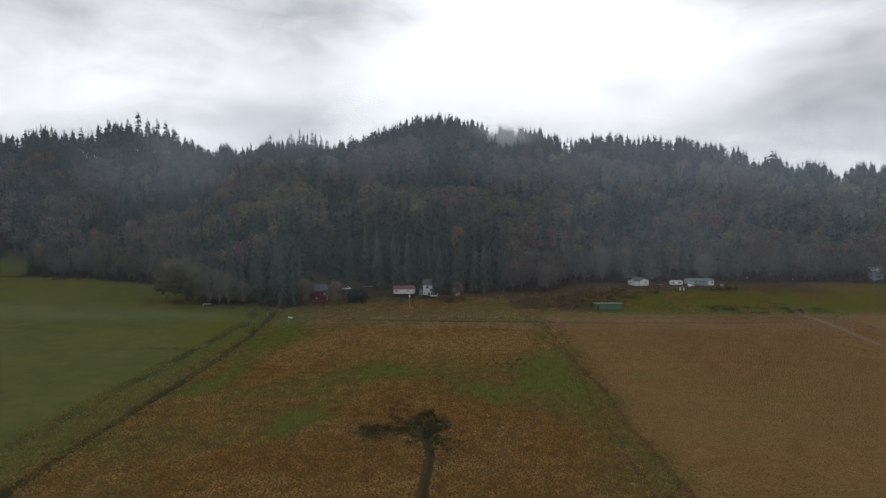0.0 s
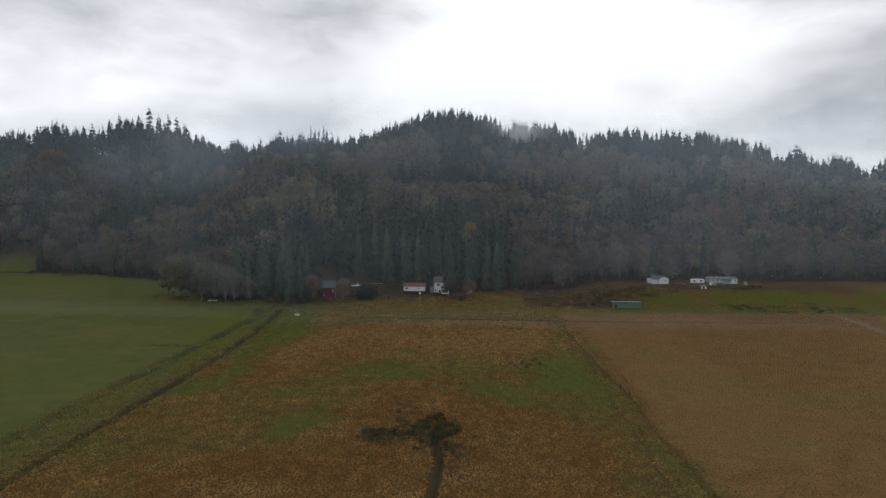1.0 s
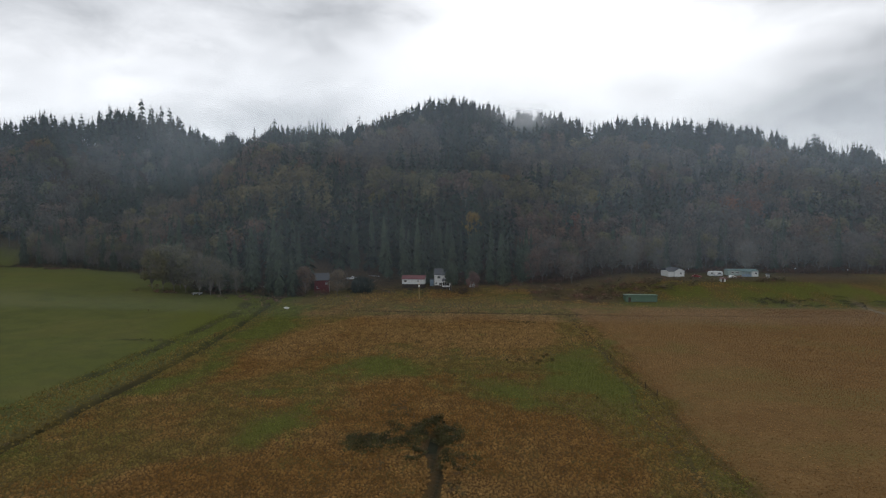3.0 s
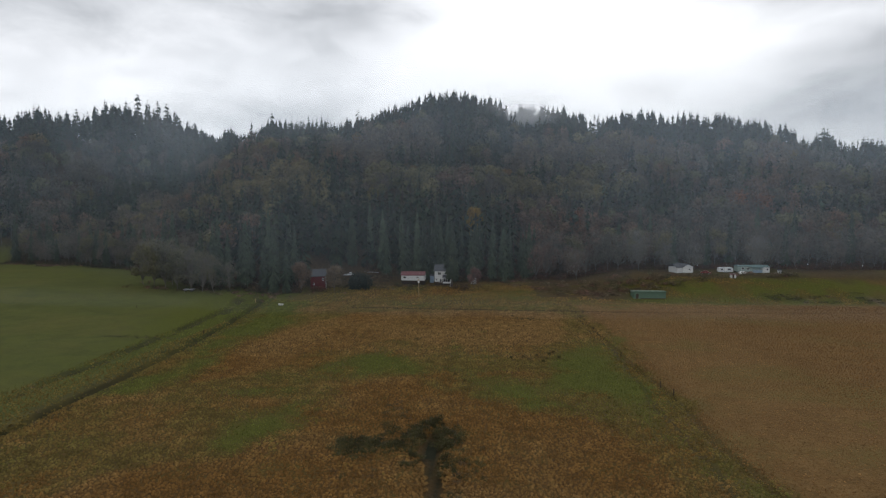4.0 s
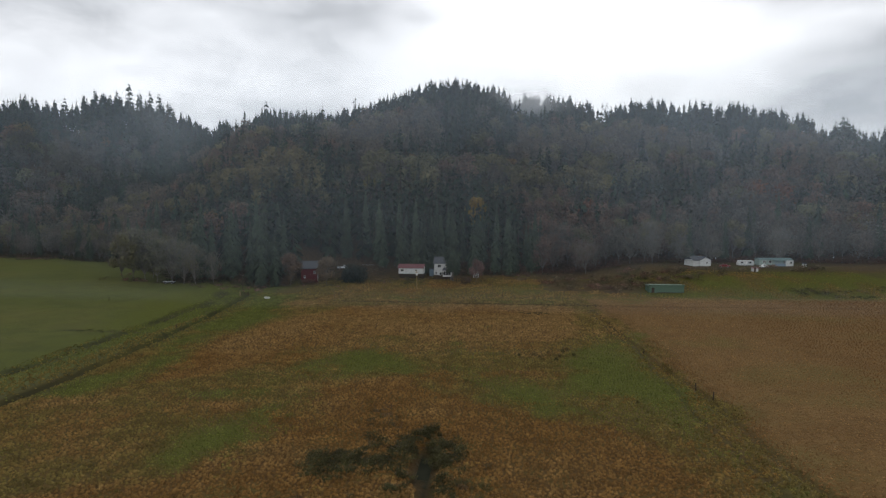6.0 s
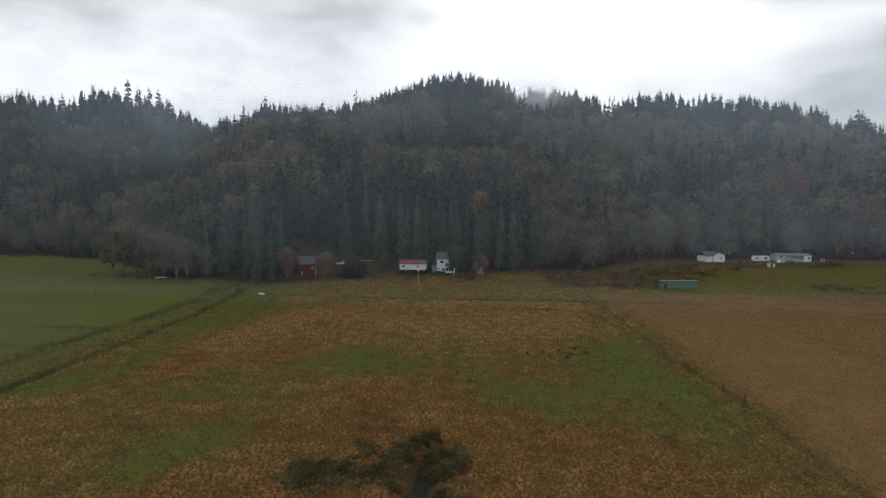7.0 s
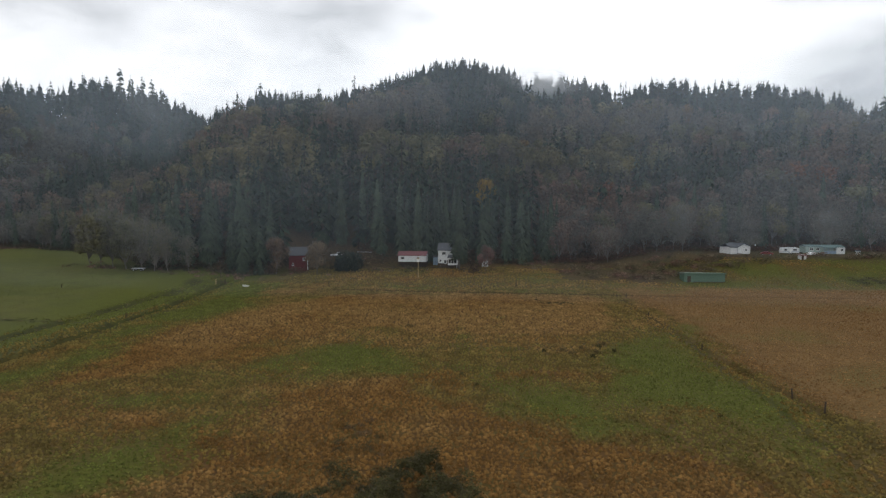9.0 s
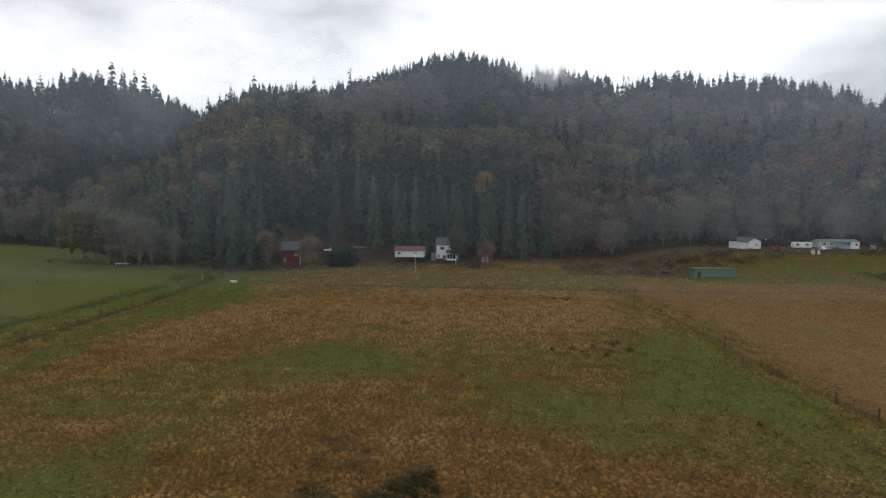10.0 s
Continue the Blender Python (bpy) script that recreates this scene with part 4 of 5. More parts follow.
for tx, ty, size, tint, twigs in ((-164, 281, 20, (0.122, 0.116, 0.070), 0.45), (-155, 275, 22, (0.122, 0.116, 0.070), 0.45), (-147, 271, 21, (0.122, 0.116, 0.070), 0.45), (-139.5, 268, 18, (0.122, 0.116, 0.070), 0.45), (-151, 283, 21, (0.122, 0.116, 0.070), 0.45),
                                  (-131, 265, 18, (0.135, 0.130, 0.085), 0.85), (-125.5, 263.5, 17, (0.135, 0.128, 0.085), 0.85), (-120.5, 264, 16, (0.125, 0.118, 0.075), 0.8), (-114.5, 267, 13, (0.12, 0.11, 0.075), 0.7)):
    c, t = broadleaf_arrays(int(1900 + tx), 15, 140, spread=0.30, low=0.1, skirt=0.85, tint=tint, leaf=0.024 if twigs < 0.6 else 0.017, thin=0.75, bark=(0.145, 0.138, 0.120), bare=twigs)
    own_tree("alder_tree", tx, ty, size, c, t, LEAVES, "pale-stemmed bare alder by the pasture" if twigs > 0.6 else "alder with thin olive leaves by the pasture", "tree", 1.0, "alders by the pasture")

bush("evergreen_bush", bush_arrays(301, 3200, 40, (0.036, 0.046, 0.037), 0.07, 1.0), -63.0, 292, 5.8, 8.4, "large dark evergreen bush beside the barnyard")
bush("bare_bush", bush_arrays(302, 900, 200, (0.085, 0.062, 0.048), 0.05), -12.8, 289, 5.0, 6.0, "grey-brown bare bush at the field margin")
bush("bare_bush", bush_arrays(303, 700, 160, (0.075, 0.066, 0.038), 0.05), -40, 298, 2.6, 2.6, "low olive bush before the raised shed")
bush("bare_bush", bush_arrays(304, 700, 160, (0.10, 0.058, 0.036), 0.05), -80, 284.5, 5.5, 3.4, "low reddish brambles before the red barn")
bush("bare_bush", bush_arrays(305, 700, 160, (0.09, 0.056, 0.036), 0.05), -91, 281, 5.0, 3.4, "low reddish brambles before the red barn")

BRAMBLE = [bush_arrays(320 + k, 420, 70, t, 0.075) for k, t in enumerate(((0.068, 0.062, 0.024), (0.105, 0.080, 0.036), (0.052, 0.048, 0.019), (0.140, 0.092, 0.048)))]


def bramble_patch(spots, label, group, kinds=(0, 1, 2)):
    made = {}
    for x, y, wide, high in spots:
        k = kinds[int(abs(x * 7 + y * 3)) % len(kinds)]
        m = pose(x, y, h_at(x, y) - 0.12, 0, 0, (x * 91 + y * 17) % 360) @ Matrix.Diagonal((wide, wide, high, 1))
        if k not in made:
            made[k] = tagged(new("bramble_bush", mesh_of("bramble_bush", BRAMBLE[k][0], BRAMBLE[k][1], LEAVES, BRAMBLE[k][2])), label, "bush", group)
            made[k].matrix_basis = m
        else:
            ob = made[k].copy()
            scene.collection.objects.link(ob)
            ob.matrix_basis = m


def scatter(seed, n, zones, wide, high):
    r = rng_of(seed)
    out = []
    for k in range(n):
        x0, x1, y0, y1 = zones[r.randint(len(zones))]
        v = 0.6 + 0.7 * r.rand()
        a, d = 6.2832 * r.rand(), 0.62 * math.sqrt(r.rand())
        out.append(((x0 + x1) / 2 + (x1 - x0) * d * math.cos(a), (y0 + y1) / 2 + (y1 - y0) * d * math.sin(a), wide * v, high * v))
    return out


# the bramble patch round the pool in the near field
bramble_patch(scatter(31, 175, ((-25, -19, 119, 125), (-25, -17, 120, 125), (-21, -14, 120, 126), (-20, -13, 122, 127), (-18, -12, 125, 130), (-13.5, -8, 126.5, 131), (-8.2, -5, 124, 131), (-13, -10.6, 117, 127), (-7.8, -4.5, 114, 126)), 1.5, 0.9), "low dark bramble bush round a small pool", "brambles round the pool", (0, 2))
bramble_patch(scatter(35, 12, ((-11.4, -8.4, 130.5, 134.5),), 1.3, 1.25), "tall dark bush at the head of a small pool", "brambles round the pool", (2,))
bramble_patch(scatter(32, 48, ((-20, -14, 130, 136), (-19.5, -15.5, 135, 143), (-4.5, -0.5, 112, 124), (-22, -16, 112, 118), (-5, -2, 104, 114)), 1.0, 0.7), "small brown bramble in rust-coloured grass", "brambles round the pool", (1, 3, 0))


def thicket(name, spots, label, kinds):
    """Low growth without single plants that could be counted."""
    r, wood = rng_of(len(spots)), Wood()
    cheap = [bush_arrays(340 + k, 105, 25, tint, 0.11) for k, tint in enumerate(((0.070, 0.068, 0.038), (0.115, 0.090, 0.058), (0.050, 0.054, 0.030), (0.135, 0.084, 0.064)))]
    for x, y, wide, high in spots:
        v = 0.8 + 0.4 * r.rand()
        wood.plant(cheap[kinds[r.randint(len(kinds))]], x, y, h_at(x, y) - 0.15, high, wide / high, r.rand() * 6.28, (v, v, v))
    wood.build(name, LEAVES, label, "undergrowth")


thicket("bank_brush", scatter(33, 190, ((26, 58, 279, 290), (24, 60, 286, 304), (40, 82, 292, 310), (60, 104, 298, 311), (56, 84, 288, 300), (100, 136, 303, 310), (62, 70, 281, 286), (8, 40, 300, 322)), 2.9, 2.2), "low brown and reddish brambles spreading over the bank", (1, 3, 1, 0))
thicket("margin_brush", scatter(38, 150, ((-94, -66, 276, 290), (-66, -45, 296, 306), (-48, -20, 297, 302), (-20, 6, 288, 302), (0, 26, 304, 324), (-60, -30, 290, 298)), 1.5, 1.1), "dry brown weeds and brambles before the farm buildings", (1, 1, 3, 0))
thicket("pasture_edge_brush", scatter(36, 60, ((-122, -98, 258, 268), (-104, -88, 262, 274), (-150, -128, 262, 272), (-175, -145, 270, 295)), 1.8, 1.6), "brambles along the pasture edge", (1, 0, 3))
thicket("track_brush", scatter(34, 60, ((112, 126, 278, 284), (124, 142, 273, 281), (140, 158, 276, 285), (152, 174, 268, 280)), 2.6, 0.9), "dark heaps of cut brush by the track", (0, 2, 0, 1))
thicket("lea_hedge", scatter(39, 110, ((-430, -318, 378, 384), (-345, -280, 376, 383), (-300, -240, 366, 374)), 2.2, 1.7), "brown hedge between two far pastures", (1, 3, 0))
thicket("ditch_weeds", [(along(DITCH, y) + (-2.2 if k % 2 else 2.0) + 1.6 * math.sin(k * 2.3), y, 0.8 + 0.4 * math.sin(k * 1.7), 0.55) for k, y in enumerate(np.arange(96, 262, 0.9))]
        + [(along(OUTER, y) + 1.8 * math.sin(k * 2.9), y, 1.0 + 0.4 * math.sin(k * 1.3), 0.55) for k, y in enumerate(np.arange(98, 256, 1.1)) if math.sin(k * 0.5) > -0.6]
        + [(x, 193 + 1.2 * math.sin(x * 1.9), 1.3, 0.55) for x in np.arange(-116, -100, 1.6)], "dark weeds along the two pasture ditches", (0, 2, 1))
bramble_patch([(12 + dx, 231 + dy, 1.3, 1.0) for dx, dy in ((-4, 0.4), (-2, -0.6), (0, 0), (2, 0.7), (4, -0.3), (1, -1.6))], "clump of dark rushes in the field", "rushes in the field", (0, 2))
bramble_patch([(14 + dx, 177 + dy, 0.9, 1.25) for dx, dy in ((-6, 1), (-4.5, -1), (-2.5, 3), (0, 0.4), (1, 5), (2.4, 7), (3.2, 2), (-1.2, -2.5), (-9, 0.5))], "dark dock and thistle stalks in the field", "docks in the field", (1, 2))
bramble_patch([(-8.4, 163, 0.6, 1.1), (-5.6, 158.5, 0.5, 1.0), (-22.6, 199.3, 1.6, 0.6), (-21.0, 199.0, 1.2, 0.55), (-49, 196, 0.7, 0.8), (24, 150, 0.5, 0.8), (7, 236, 0.7, 1.0)], "single dark weed in the field", "docks in the field", (0, 2))


def build_tussocks():
    """Rank grass: hummocks of hanging blades that spread from a raised crown, close together all over the field."""
    r = rng_of(17)
    mops = []
    for k in range(8):
        v, f, c = [], [], []
        for b in range(8):
            m = len(v)
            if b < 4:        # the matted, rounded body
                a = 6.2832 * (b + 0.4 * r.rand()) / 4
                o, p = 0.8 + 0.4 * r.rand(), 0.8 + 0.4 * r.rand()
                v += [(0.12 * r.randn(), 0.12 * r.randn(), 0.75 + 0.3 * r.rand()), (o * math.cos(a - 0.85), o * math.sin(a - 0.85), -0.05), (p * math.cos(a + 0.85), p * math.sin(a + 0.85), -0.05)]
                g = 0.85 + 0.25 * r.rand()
                # shade of the gaps put into the tones: body darker at its base
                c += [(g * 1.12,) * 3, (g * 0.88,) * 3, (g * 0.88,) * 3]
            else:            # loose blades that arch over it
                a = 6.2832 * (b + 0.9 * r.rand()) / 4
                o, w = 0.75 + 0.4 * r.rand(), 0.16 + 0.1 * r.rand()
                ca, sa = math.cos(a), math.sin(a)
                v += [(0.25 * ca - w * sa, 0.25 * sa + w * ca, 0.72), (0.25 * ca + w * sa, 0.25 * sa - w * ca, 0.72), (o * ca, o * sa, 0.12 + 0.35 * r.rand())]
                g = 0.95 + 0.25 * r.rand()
                # blades a little lighter at the tip
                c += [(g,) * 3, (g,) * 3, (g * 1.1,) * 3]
            f.append((m, m + 1, m + 2))
        mops.append((np.array(v), np.array(f), np.array(c)))
    xs, ys = [], []
    for x0, x1, y0, y1, step in ((-84, 40, 92, 178, 0.55), (-84, 40, 178, 258, 0.68), (36, 150, 96, 200, 0.78), (36, 170, 200, 268, 0.92), (-104, -78, 96, 262, 0.8), (-78, 150, 258, 306, 1.05), (-200, -104, 120, 268, 1.7)):
        gx, gy = np.meshgrid(np.arange(x0, x1, step), np.arange(y0, y1, step))
        xs.append((gx + step * 0.9 * (r.rand(*gx.shape) - 0.5)).ravel())
        ys.append((gy + step * 0.9 * (r.rand(*gx.shape) - 0.5)).ravel())
    x, y = np.concatenate(xs), np.concatenate(ys)
    (rust, green, dark), (tan, duff, gravel) = cover(x, y)
    keep = (np.abs(x + 3) < 0.86 * (y + 6)) & (duff < 0.5) & (gravel < 0.3) & (r.rand(len(x)) > 0.9 * dark) & (far_ditch(x, y) < 0.3) & (pool(x, y) < 0.4) & ((x > along(OUTER, y) - 4) | (r.rand(len(x)) < 0.5 + 0.6 * lattice(x, y, 12, 3.9)))
    x, y, rust, green, tan = x[keep], y[keep], rust[keep], green[keep], tan[keep]
    n = len(x)
    warm = lattice(x, y, 9, 4.2) + 0.6 * lattice(x, y, 25, 2.2)
    # share of pale straw rises with distance, which brightens the far grass
    dry = smooth(0.35 + 0.4 * smooth((y - 165) / 55) + 0.42 * warm + 0.10 * r.randn(n))[:, None]
    red = smooth((rust - 0.3 + 0.22 * lattice(x, y, 10, 6.3) + 0.16 * lattice(x, y, 3.3, 1.8) + 0.08 * r.randn(n)) / 0.5)[:, None]
    lush = smooth((green - 0.20 + 0.2 * lattice(x, y, 7, 2.4) + 0.2 * lattice(x, y, 3.1, 4.8) + 0.1 * r.randn(n)) / 0.6)[:, None]
    lea = smooth((along(OUTER, y) - 2 - x) / 3)[:, None]
    sere = smooth(0.5 + 0.7 * lattice(x, y, 31, 5.2) + 0.4 * lattice(x, y, 11, 3.6) + 0.1 * r.randn(n))[:, None]
    hay = smooth((tan - 0.35 + 0.1 * r.randn(n)) / 0.3)[:, None]
    col = STRAW * dry + RUSTY * (1 - dry)
    col = col * red + DULL * (1 - red)
    col = col * (1 - hay) + (HAY * sere + HAY_DARK * (1 - sere)) * hay
    col = (col * (1 - lush) + SHOOTS * lush) * (1 - lea) + np.array((0.080, 0.092, 0.022)) * lea
    col = col * (0.87 + 0.26 * r.rand(n))[:, None]
    grow = (0.25 + 0.15 * r.rand(n)) * (1 - 0.5 * lea[:, 0]) * (1 + 0.003 * np.clip(y - 150, 0, 80)) * (1 - 0.35 * lush[:, 0]) * (1 - 0.38 * hay[:, 0])
    z = height(x, y) - 0.04
    turn, wide = 6.2832 * r.rand(n), 0.85 + 0.3 * r.rand(n)
    wood = Wood()
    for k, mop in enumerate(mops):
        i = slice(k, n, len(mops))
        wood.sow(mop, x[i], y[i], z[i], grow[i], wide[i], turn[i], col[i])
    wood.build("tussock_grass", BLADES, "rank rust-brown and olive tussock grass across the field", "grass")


STRAW, RUSTY, DULL, SHOOTS = np.array((0.265, 0.166, 0.064)), np.array((0.200, 0.110, 0.034)), np.array((0.165, 0.126, 0.040)), np.array((0.118, 0.132, 0.032))
HAY, HAY_DARK = np.array((0.250, 0.152, 0.067)), np.array((0.182, 0.100, 0.038))
build_tussocks()


# ---- water ----
def water_sheet(x0, x1, y0, y1, z, label, mat):
    bm = bmesh.new()
    bmesh.ops.create_grid(bm, x_segments=6, y_segments=12, size=0.5)
    for v in bm.verts:
        v.co = (x0 + (v.co.x + 0.5) * (x1 - x0), y0 + (v.co.y + 0.5) * (y1 - y0), z)
    return tagged(part("water", bm, mat), label, "water", kind="structure")


water_sheet(-10.3, -8.0, 121.2, 127.6, h_at(-9.2, 124) + 0.06, "small dark weedy pool among brambles", POND)
water_sheet(20, 41, 246.8, 249.8, h_at(30, 248.4) + 0.2, "still water in the far ditch", WATER)


# ---- farm buildings ----
def red_barn():
    ob = thing("red_barn", -85.4, 287.6, 20, label="dark red timber barn with a grey gable roof", category="barn")
    w, d, eave, ridge = 7.0, 9.0, 5.9, 8.7
    part("wall", gable_body(w, d, eave, ridge, -0.4), RED_WALL, ob)
    roof = part("roof", gable_roof(w, d, eave, ridge, 0.45), GREY_ROOF, ob, "grey gable roof")
    part("seam", roof_ribs(w, d, eave, ridge, 0.45, 0.9), GREY_ROOF, roof)
    for x in (0.0, w):
        part("corner_board", boxed((x - 0.12, x + 0.12, -0.06, 0.06, 0, eave)), WHITE_TRIM if x else RED_WALL, ob, "white corner board" if x else "")
    for k in range(12):
        x = 0.3 + k * 0.57
        part("batten", boxed((x, x + 0.05, -0.03, 0.01, 0, eave - 0.1)), RED_WALL, ob)
    window(ob, 5.6, -0.02, 4.2, 0.7, 0.9)
    window(ob, 1.4, -0.02, 2.2, 0.5, 0.8, bars=0)
    door = part("door", boxed((3.0, 4.6, -0.06, 0.02, 0, 2.5)), RED_WALL, ob, "red plank barn door")
    part("handle", boxed((4.3, 4.36, -0.1, -0.05, 1.0, 1.3)), DARK_WOOD, door)


def raised_shed():
    ob = thing("raised_shed", -45.0, 303, label="white shed with a red roof raised on dark timber piers", category="shed")
    w, d, z0, eave, ridge = 11.4, 5.6, 2.45, 5.1, 6.55
    part("wall", gable_body(w, d, eave, ridge, z0), WHITE, ob)
    roof = part("roof", gable_roof(w, d, eave, ridge, 0.35), RED_ROOF, ob, "dull red metal roof")
    part("seam", roof_ribs(w, d, eave, ridge, 0.35, 0.7), RED_ROOF, roof)
    for k in range(9):
        z = z0 + 0.15 + k * 0.28
        part("board", boxed((0.0, w, -0.025, 0.005, z, z + 0.24)), WHITE, ob)
    for x in (1.7, 8.1):
        window(ob, x, -0.03, 4.0, 1.1, 0.55, bars=1, mat=DARK_WOOD if x < 5 else None)
    part("floor_beam", boxed((-0.1, w + 0.1, -0.05, d + 0.05, z0 - 0.28, z0)), DARK_WOOD, ob, "dark floor beam")
    for k in range(6):
        for y in (0.15, d - 0.15):
            x = 0.15 + k * (w - 0.3) / 5
            part("pier", boxed((x - 0.12, x + 0.12, y - 0.12, y + 0.12, -0.6, z0 - 0.28)), DARK_WOOD, ob)
    part("back_wall", boxed((0, w, 2.6, 2.75, -0.6, z0 - 0.28)), DARK_WOOD, ob, "dark boarded wall under the floor")
    for k in range(3):
        part("rail", boxed((0.1, w - 0.1, 0.05, 0.12, 0.4 + k * 0.6, 0.52 + k * 0.6)), DARK_WOOD, ob)


def white_house():
    ob = thing("white_house", -28.4, 302, label="white two-storey farmhouse with a grey roof and glazed porch", category="house")
    w, d, eave, ridge = 8.2, 8.0, 7.4, 9.9
    part("wall", gable_body(w, d, eave, ridge, 2.0), WHITE, ob)
    part("basement", boxed((0.05, w - 0.05, 0.05, d - 0.05, -0.6, 2.0)), DARK_WOOD, ob, "dark boarded basement")
    roof = part("roof", gable_roof(w, d, eave, ridge, 0.4), GREY_ROOF, ob, "grey shingle roof")
    part("chimney", boxed((6.0, 6.7, 4.6, 5.3, ridge - 1.0, ridge + 0.9)), GREY_ROOF, roof)
    for k in range(16):
        z = 2.05 + k * 0.33
        part("board", boxed((0.0, w, -0.02, 0.005, z, z + 0.29)), WHITE, ob)
    window(ob, 2.3, -0.03, 6.0, 1.5, 1.1, bars=1)
    window(ob, 0.9, -0.03, 3.0, 0.7, 0.9, bars=0)
    window(ob, 2.9, -0.03, 2.6, 0.9, 1.3, bars=0)
    window(ob, 6.3, -0.03, 6.0, 1.2, 1.1, bars=1)
    # glazed porch on posts
    porch = part("porch", boxed((4.2, 7.9, -2.6, -0.03, 1.5, 1.9), (4.2, 7.9, -2.6, -0.03, 4.1, 4.3), (4.2, 4.4, -2.6, -0.03, 1.9, 4.1), (7.7, 7.9, -2.6, -0.03, 1.9, 4.1),
                                (4.4, 7.7, -2.6, -2.45, 1.9, 2.2), (4.4, 7.7, -2.6, -2.45, 3.9, 4.1)), WHITE_TRIM, ob, "white glazed porch on posts")
    for k in range(3):
        x = 4.45 + k * 1.1
        part("pane", boxed((x, x + 1.0, -2.55, -2.5, 2.2, 3.9)), GLASS, porch)
    for x in (5.45, 6.55):
        part("mullion", boxed((x - 0.05, x + 0.1, -2.62, -2.46, 2.2, 3.9)), WHITE_TRIM, porch)
    for x in (4.3, 6.0, 7.8):
        part("post", boxed((x - 0.08, x + 0.08, -2.55, -2.39, -0.6, 1.5)), WHITE_TRIM if x > 7 else DARK_WOOD, porch)
    bm = bmesh.new()
    prism(bm, ((-2.9, 4.3), (0.0, 5.3), (0.0, 5.42), (-2.9, 4.42)), 4.0, 8.1, "x")
    part("porch_roof", bm, GREY_ROOF, ob)
    bm = tube(bmesh.new(), (3.9, -0.12, 6.6), (8.0, -2.7, 4.55), 0.05, 0.05)
    part("gutter", bm, WHITE_TRIM, ob, "white sloping gutter")
    door = part("door", boxed((3.5, 4.1, -0.08, 0.0, 1.4, 3.4)), DARK_WOOD, ob, "dark door")
    part("handle", boxed((3.98, 4.03, -0.12, -0.08, 2.3, 2.4)), GALVANISED, door)


def small_shed(name, x, y, w, d, h, wall, roof, label, turn=0.0, door_at=None):
    ob = thing(name, x, y, turn, label=label, category="shed")
    part("wall", boxed((0, w, 0, d, -0.4, h)), wall, ob)
    bm = bmesh.new()
    prism(bm, ((-0.25, h - 0.02), (d + 0.25, h + 0.35), (d + 0.25, h + 0.45), (-0.25, h + 0.08)), -0.25, w + 0.25, "x")
    part("roof", bm, roof, ob)
    if door_at is not None:
        # solid dark slab on the closed wall, for the shade inside a doorway
        door = part("door", boxed((door_at, door_at + 0.8, -0.05, 0.02, 0, 1.9)), DARK_WOOD, ob, "dark slab standing in for the shade of an open doorway")
        part("lintel", boxed((door_at - 0.1, door_at + 0.9, -0.06, 0.0, 1.9, 2.0)), wall, door)
    for k in range(int(w / 0.6)):
        part("batten", boxed((0.3 + k * 0.6, 0.35 + k * 0.6, -0.03, 0.01, 0, h - 0.05)), wall, ob)
    return ob


def green_shed():
    ob = thing("green_shed", 59.5, 276.5, 1.0, label="long low green metal field shed with a dark edge", category="shed")
    w, d, h = 13.4, 5.0, 3.0
    part("wall", boxed((0, w, 0, d, -0.5, h - 0.35)), GREEN_WALL, ob)
    part("front_top", boxed((0, w, 0, 0.12, h - 0.35, h + 0.1)), GREEN_WALL, ob)
    bm = bmesh.new()
    prism(bm, ((-0.3, h + 0.12), (d + 0.3, h - 0.25), (d + 0.3, h - 0.15), (-0.3, h + 0.22)), -0.3, w + 0.3, "x")
    part("roof", bm, GREEN_WALL, ob, "green metal roof")
    part("fascia", boxed((-0.3, w + 0.3, -0.34, -0.28, h - 0.02, h + 0.24)), GREEN_WALL, ob, "green metal fascia")
    for k in range(22):
        x = 0.3 + k * 0.6
        part("rib", boxed((x, x + 0.07, -0.045, 0.01, 0.0, h)), GREEN_WALL, ob)
    door = part("door", boxed((1.0, 2.1, -0.06, 0.02, 0, 2.1)), DARK_WOOD, ob, "dark doorway")
    part("lintel", boxed((0.9, 2.2, -0.08, 0.0, 2.1, 2.25)), GREEN_WALL, door)
    part("sill_board", boxed((3.0, w, -0.08, 0.0, -0.3, 0.25)), DARK_WOOD, ob)


def white_garage():
    """Its gable end looks to the field's far corner, so that one long side shows too."""
    ob = thing("white_garage", 91.9, 314, 18.0, label="white garage with a dark grey gable roof", category="garage")
    w, d, eave, ridge = 5.6, 8.5, 2.9, 4.2
    part("wall", gable_body(w, d, eave, ridge, -0.6, "y"), WHITE, ob)
    part("roof", gable_roof(w, d, eave, ridge, 0.35, "y"), GREY_ROOF, ob, "dark grey shingle roof")
    part("wing_wall", boxed((-3.0, 0, 0.6, 7.0, -0.6, 2.7)), WHITE, ob, "white lean-to wing")
    bm = bmesh.new()
    prism(bm, ((0.2, 2.55), (3.8, 4.0), (7.4, 2.55), (7.4, 2.7), (3.8, 4.15), (0.2, 2.7)), -3.3, 0.3, "x")
    part("wing_roof", bm, GREY_ROOF, ob)
    window(ob, 3.6, -0.02, 1.6, 0.8, 0.8, bars=0)
    for k in range(7):
        part("board", boxed((0, w, -0.02, 0.005, 0.15 + k * 0.4, 0.5 + k * 0.4)), WHITE, ob)
        part("board", boxed((-3.0, -0.05, 0.58, 0.605, 0.1 + k * 0.36, 0.42 + k * 0.36)), WHITE, ob)


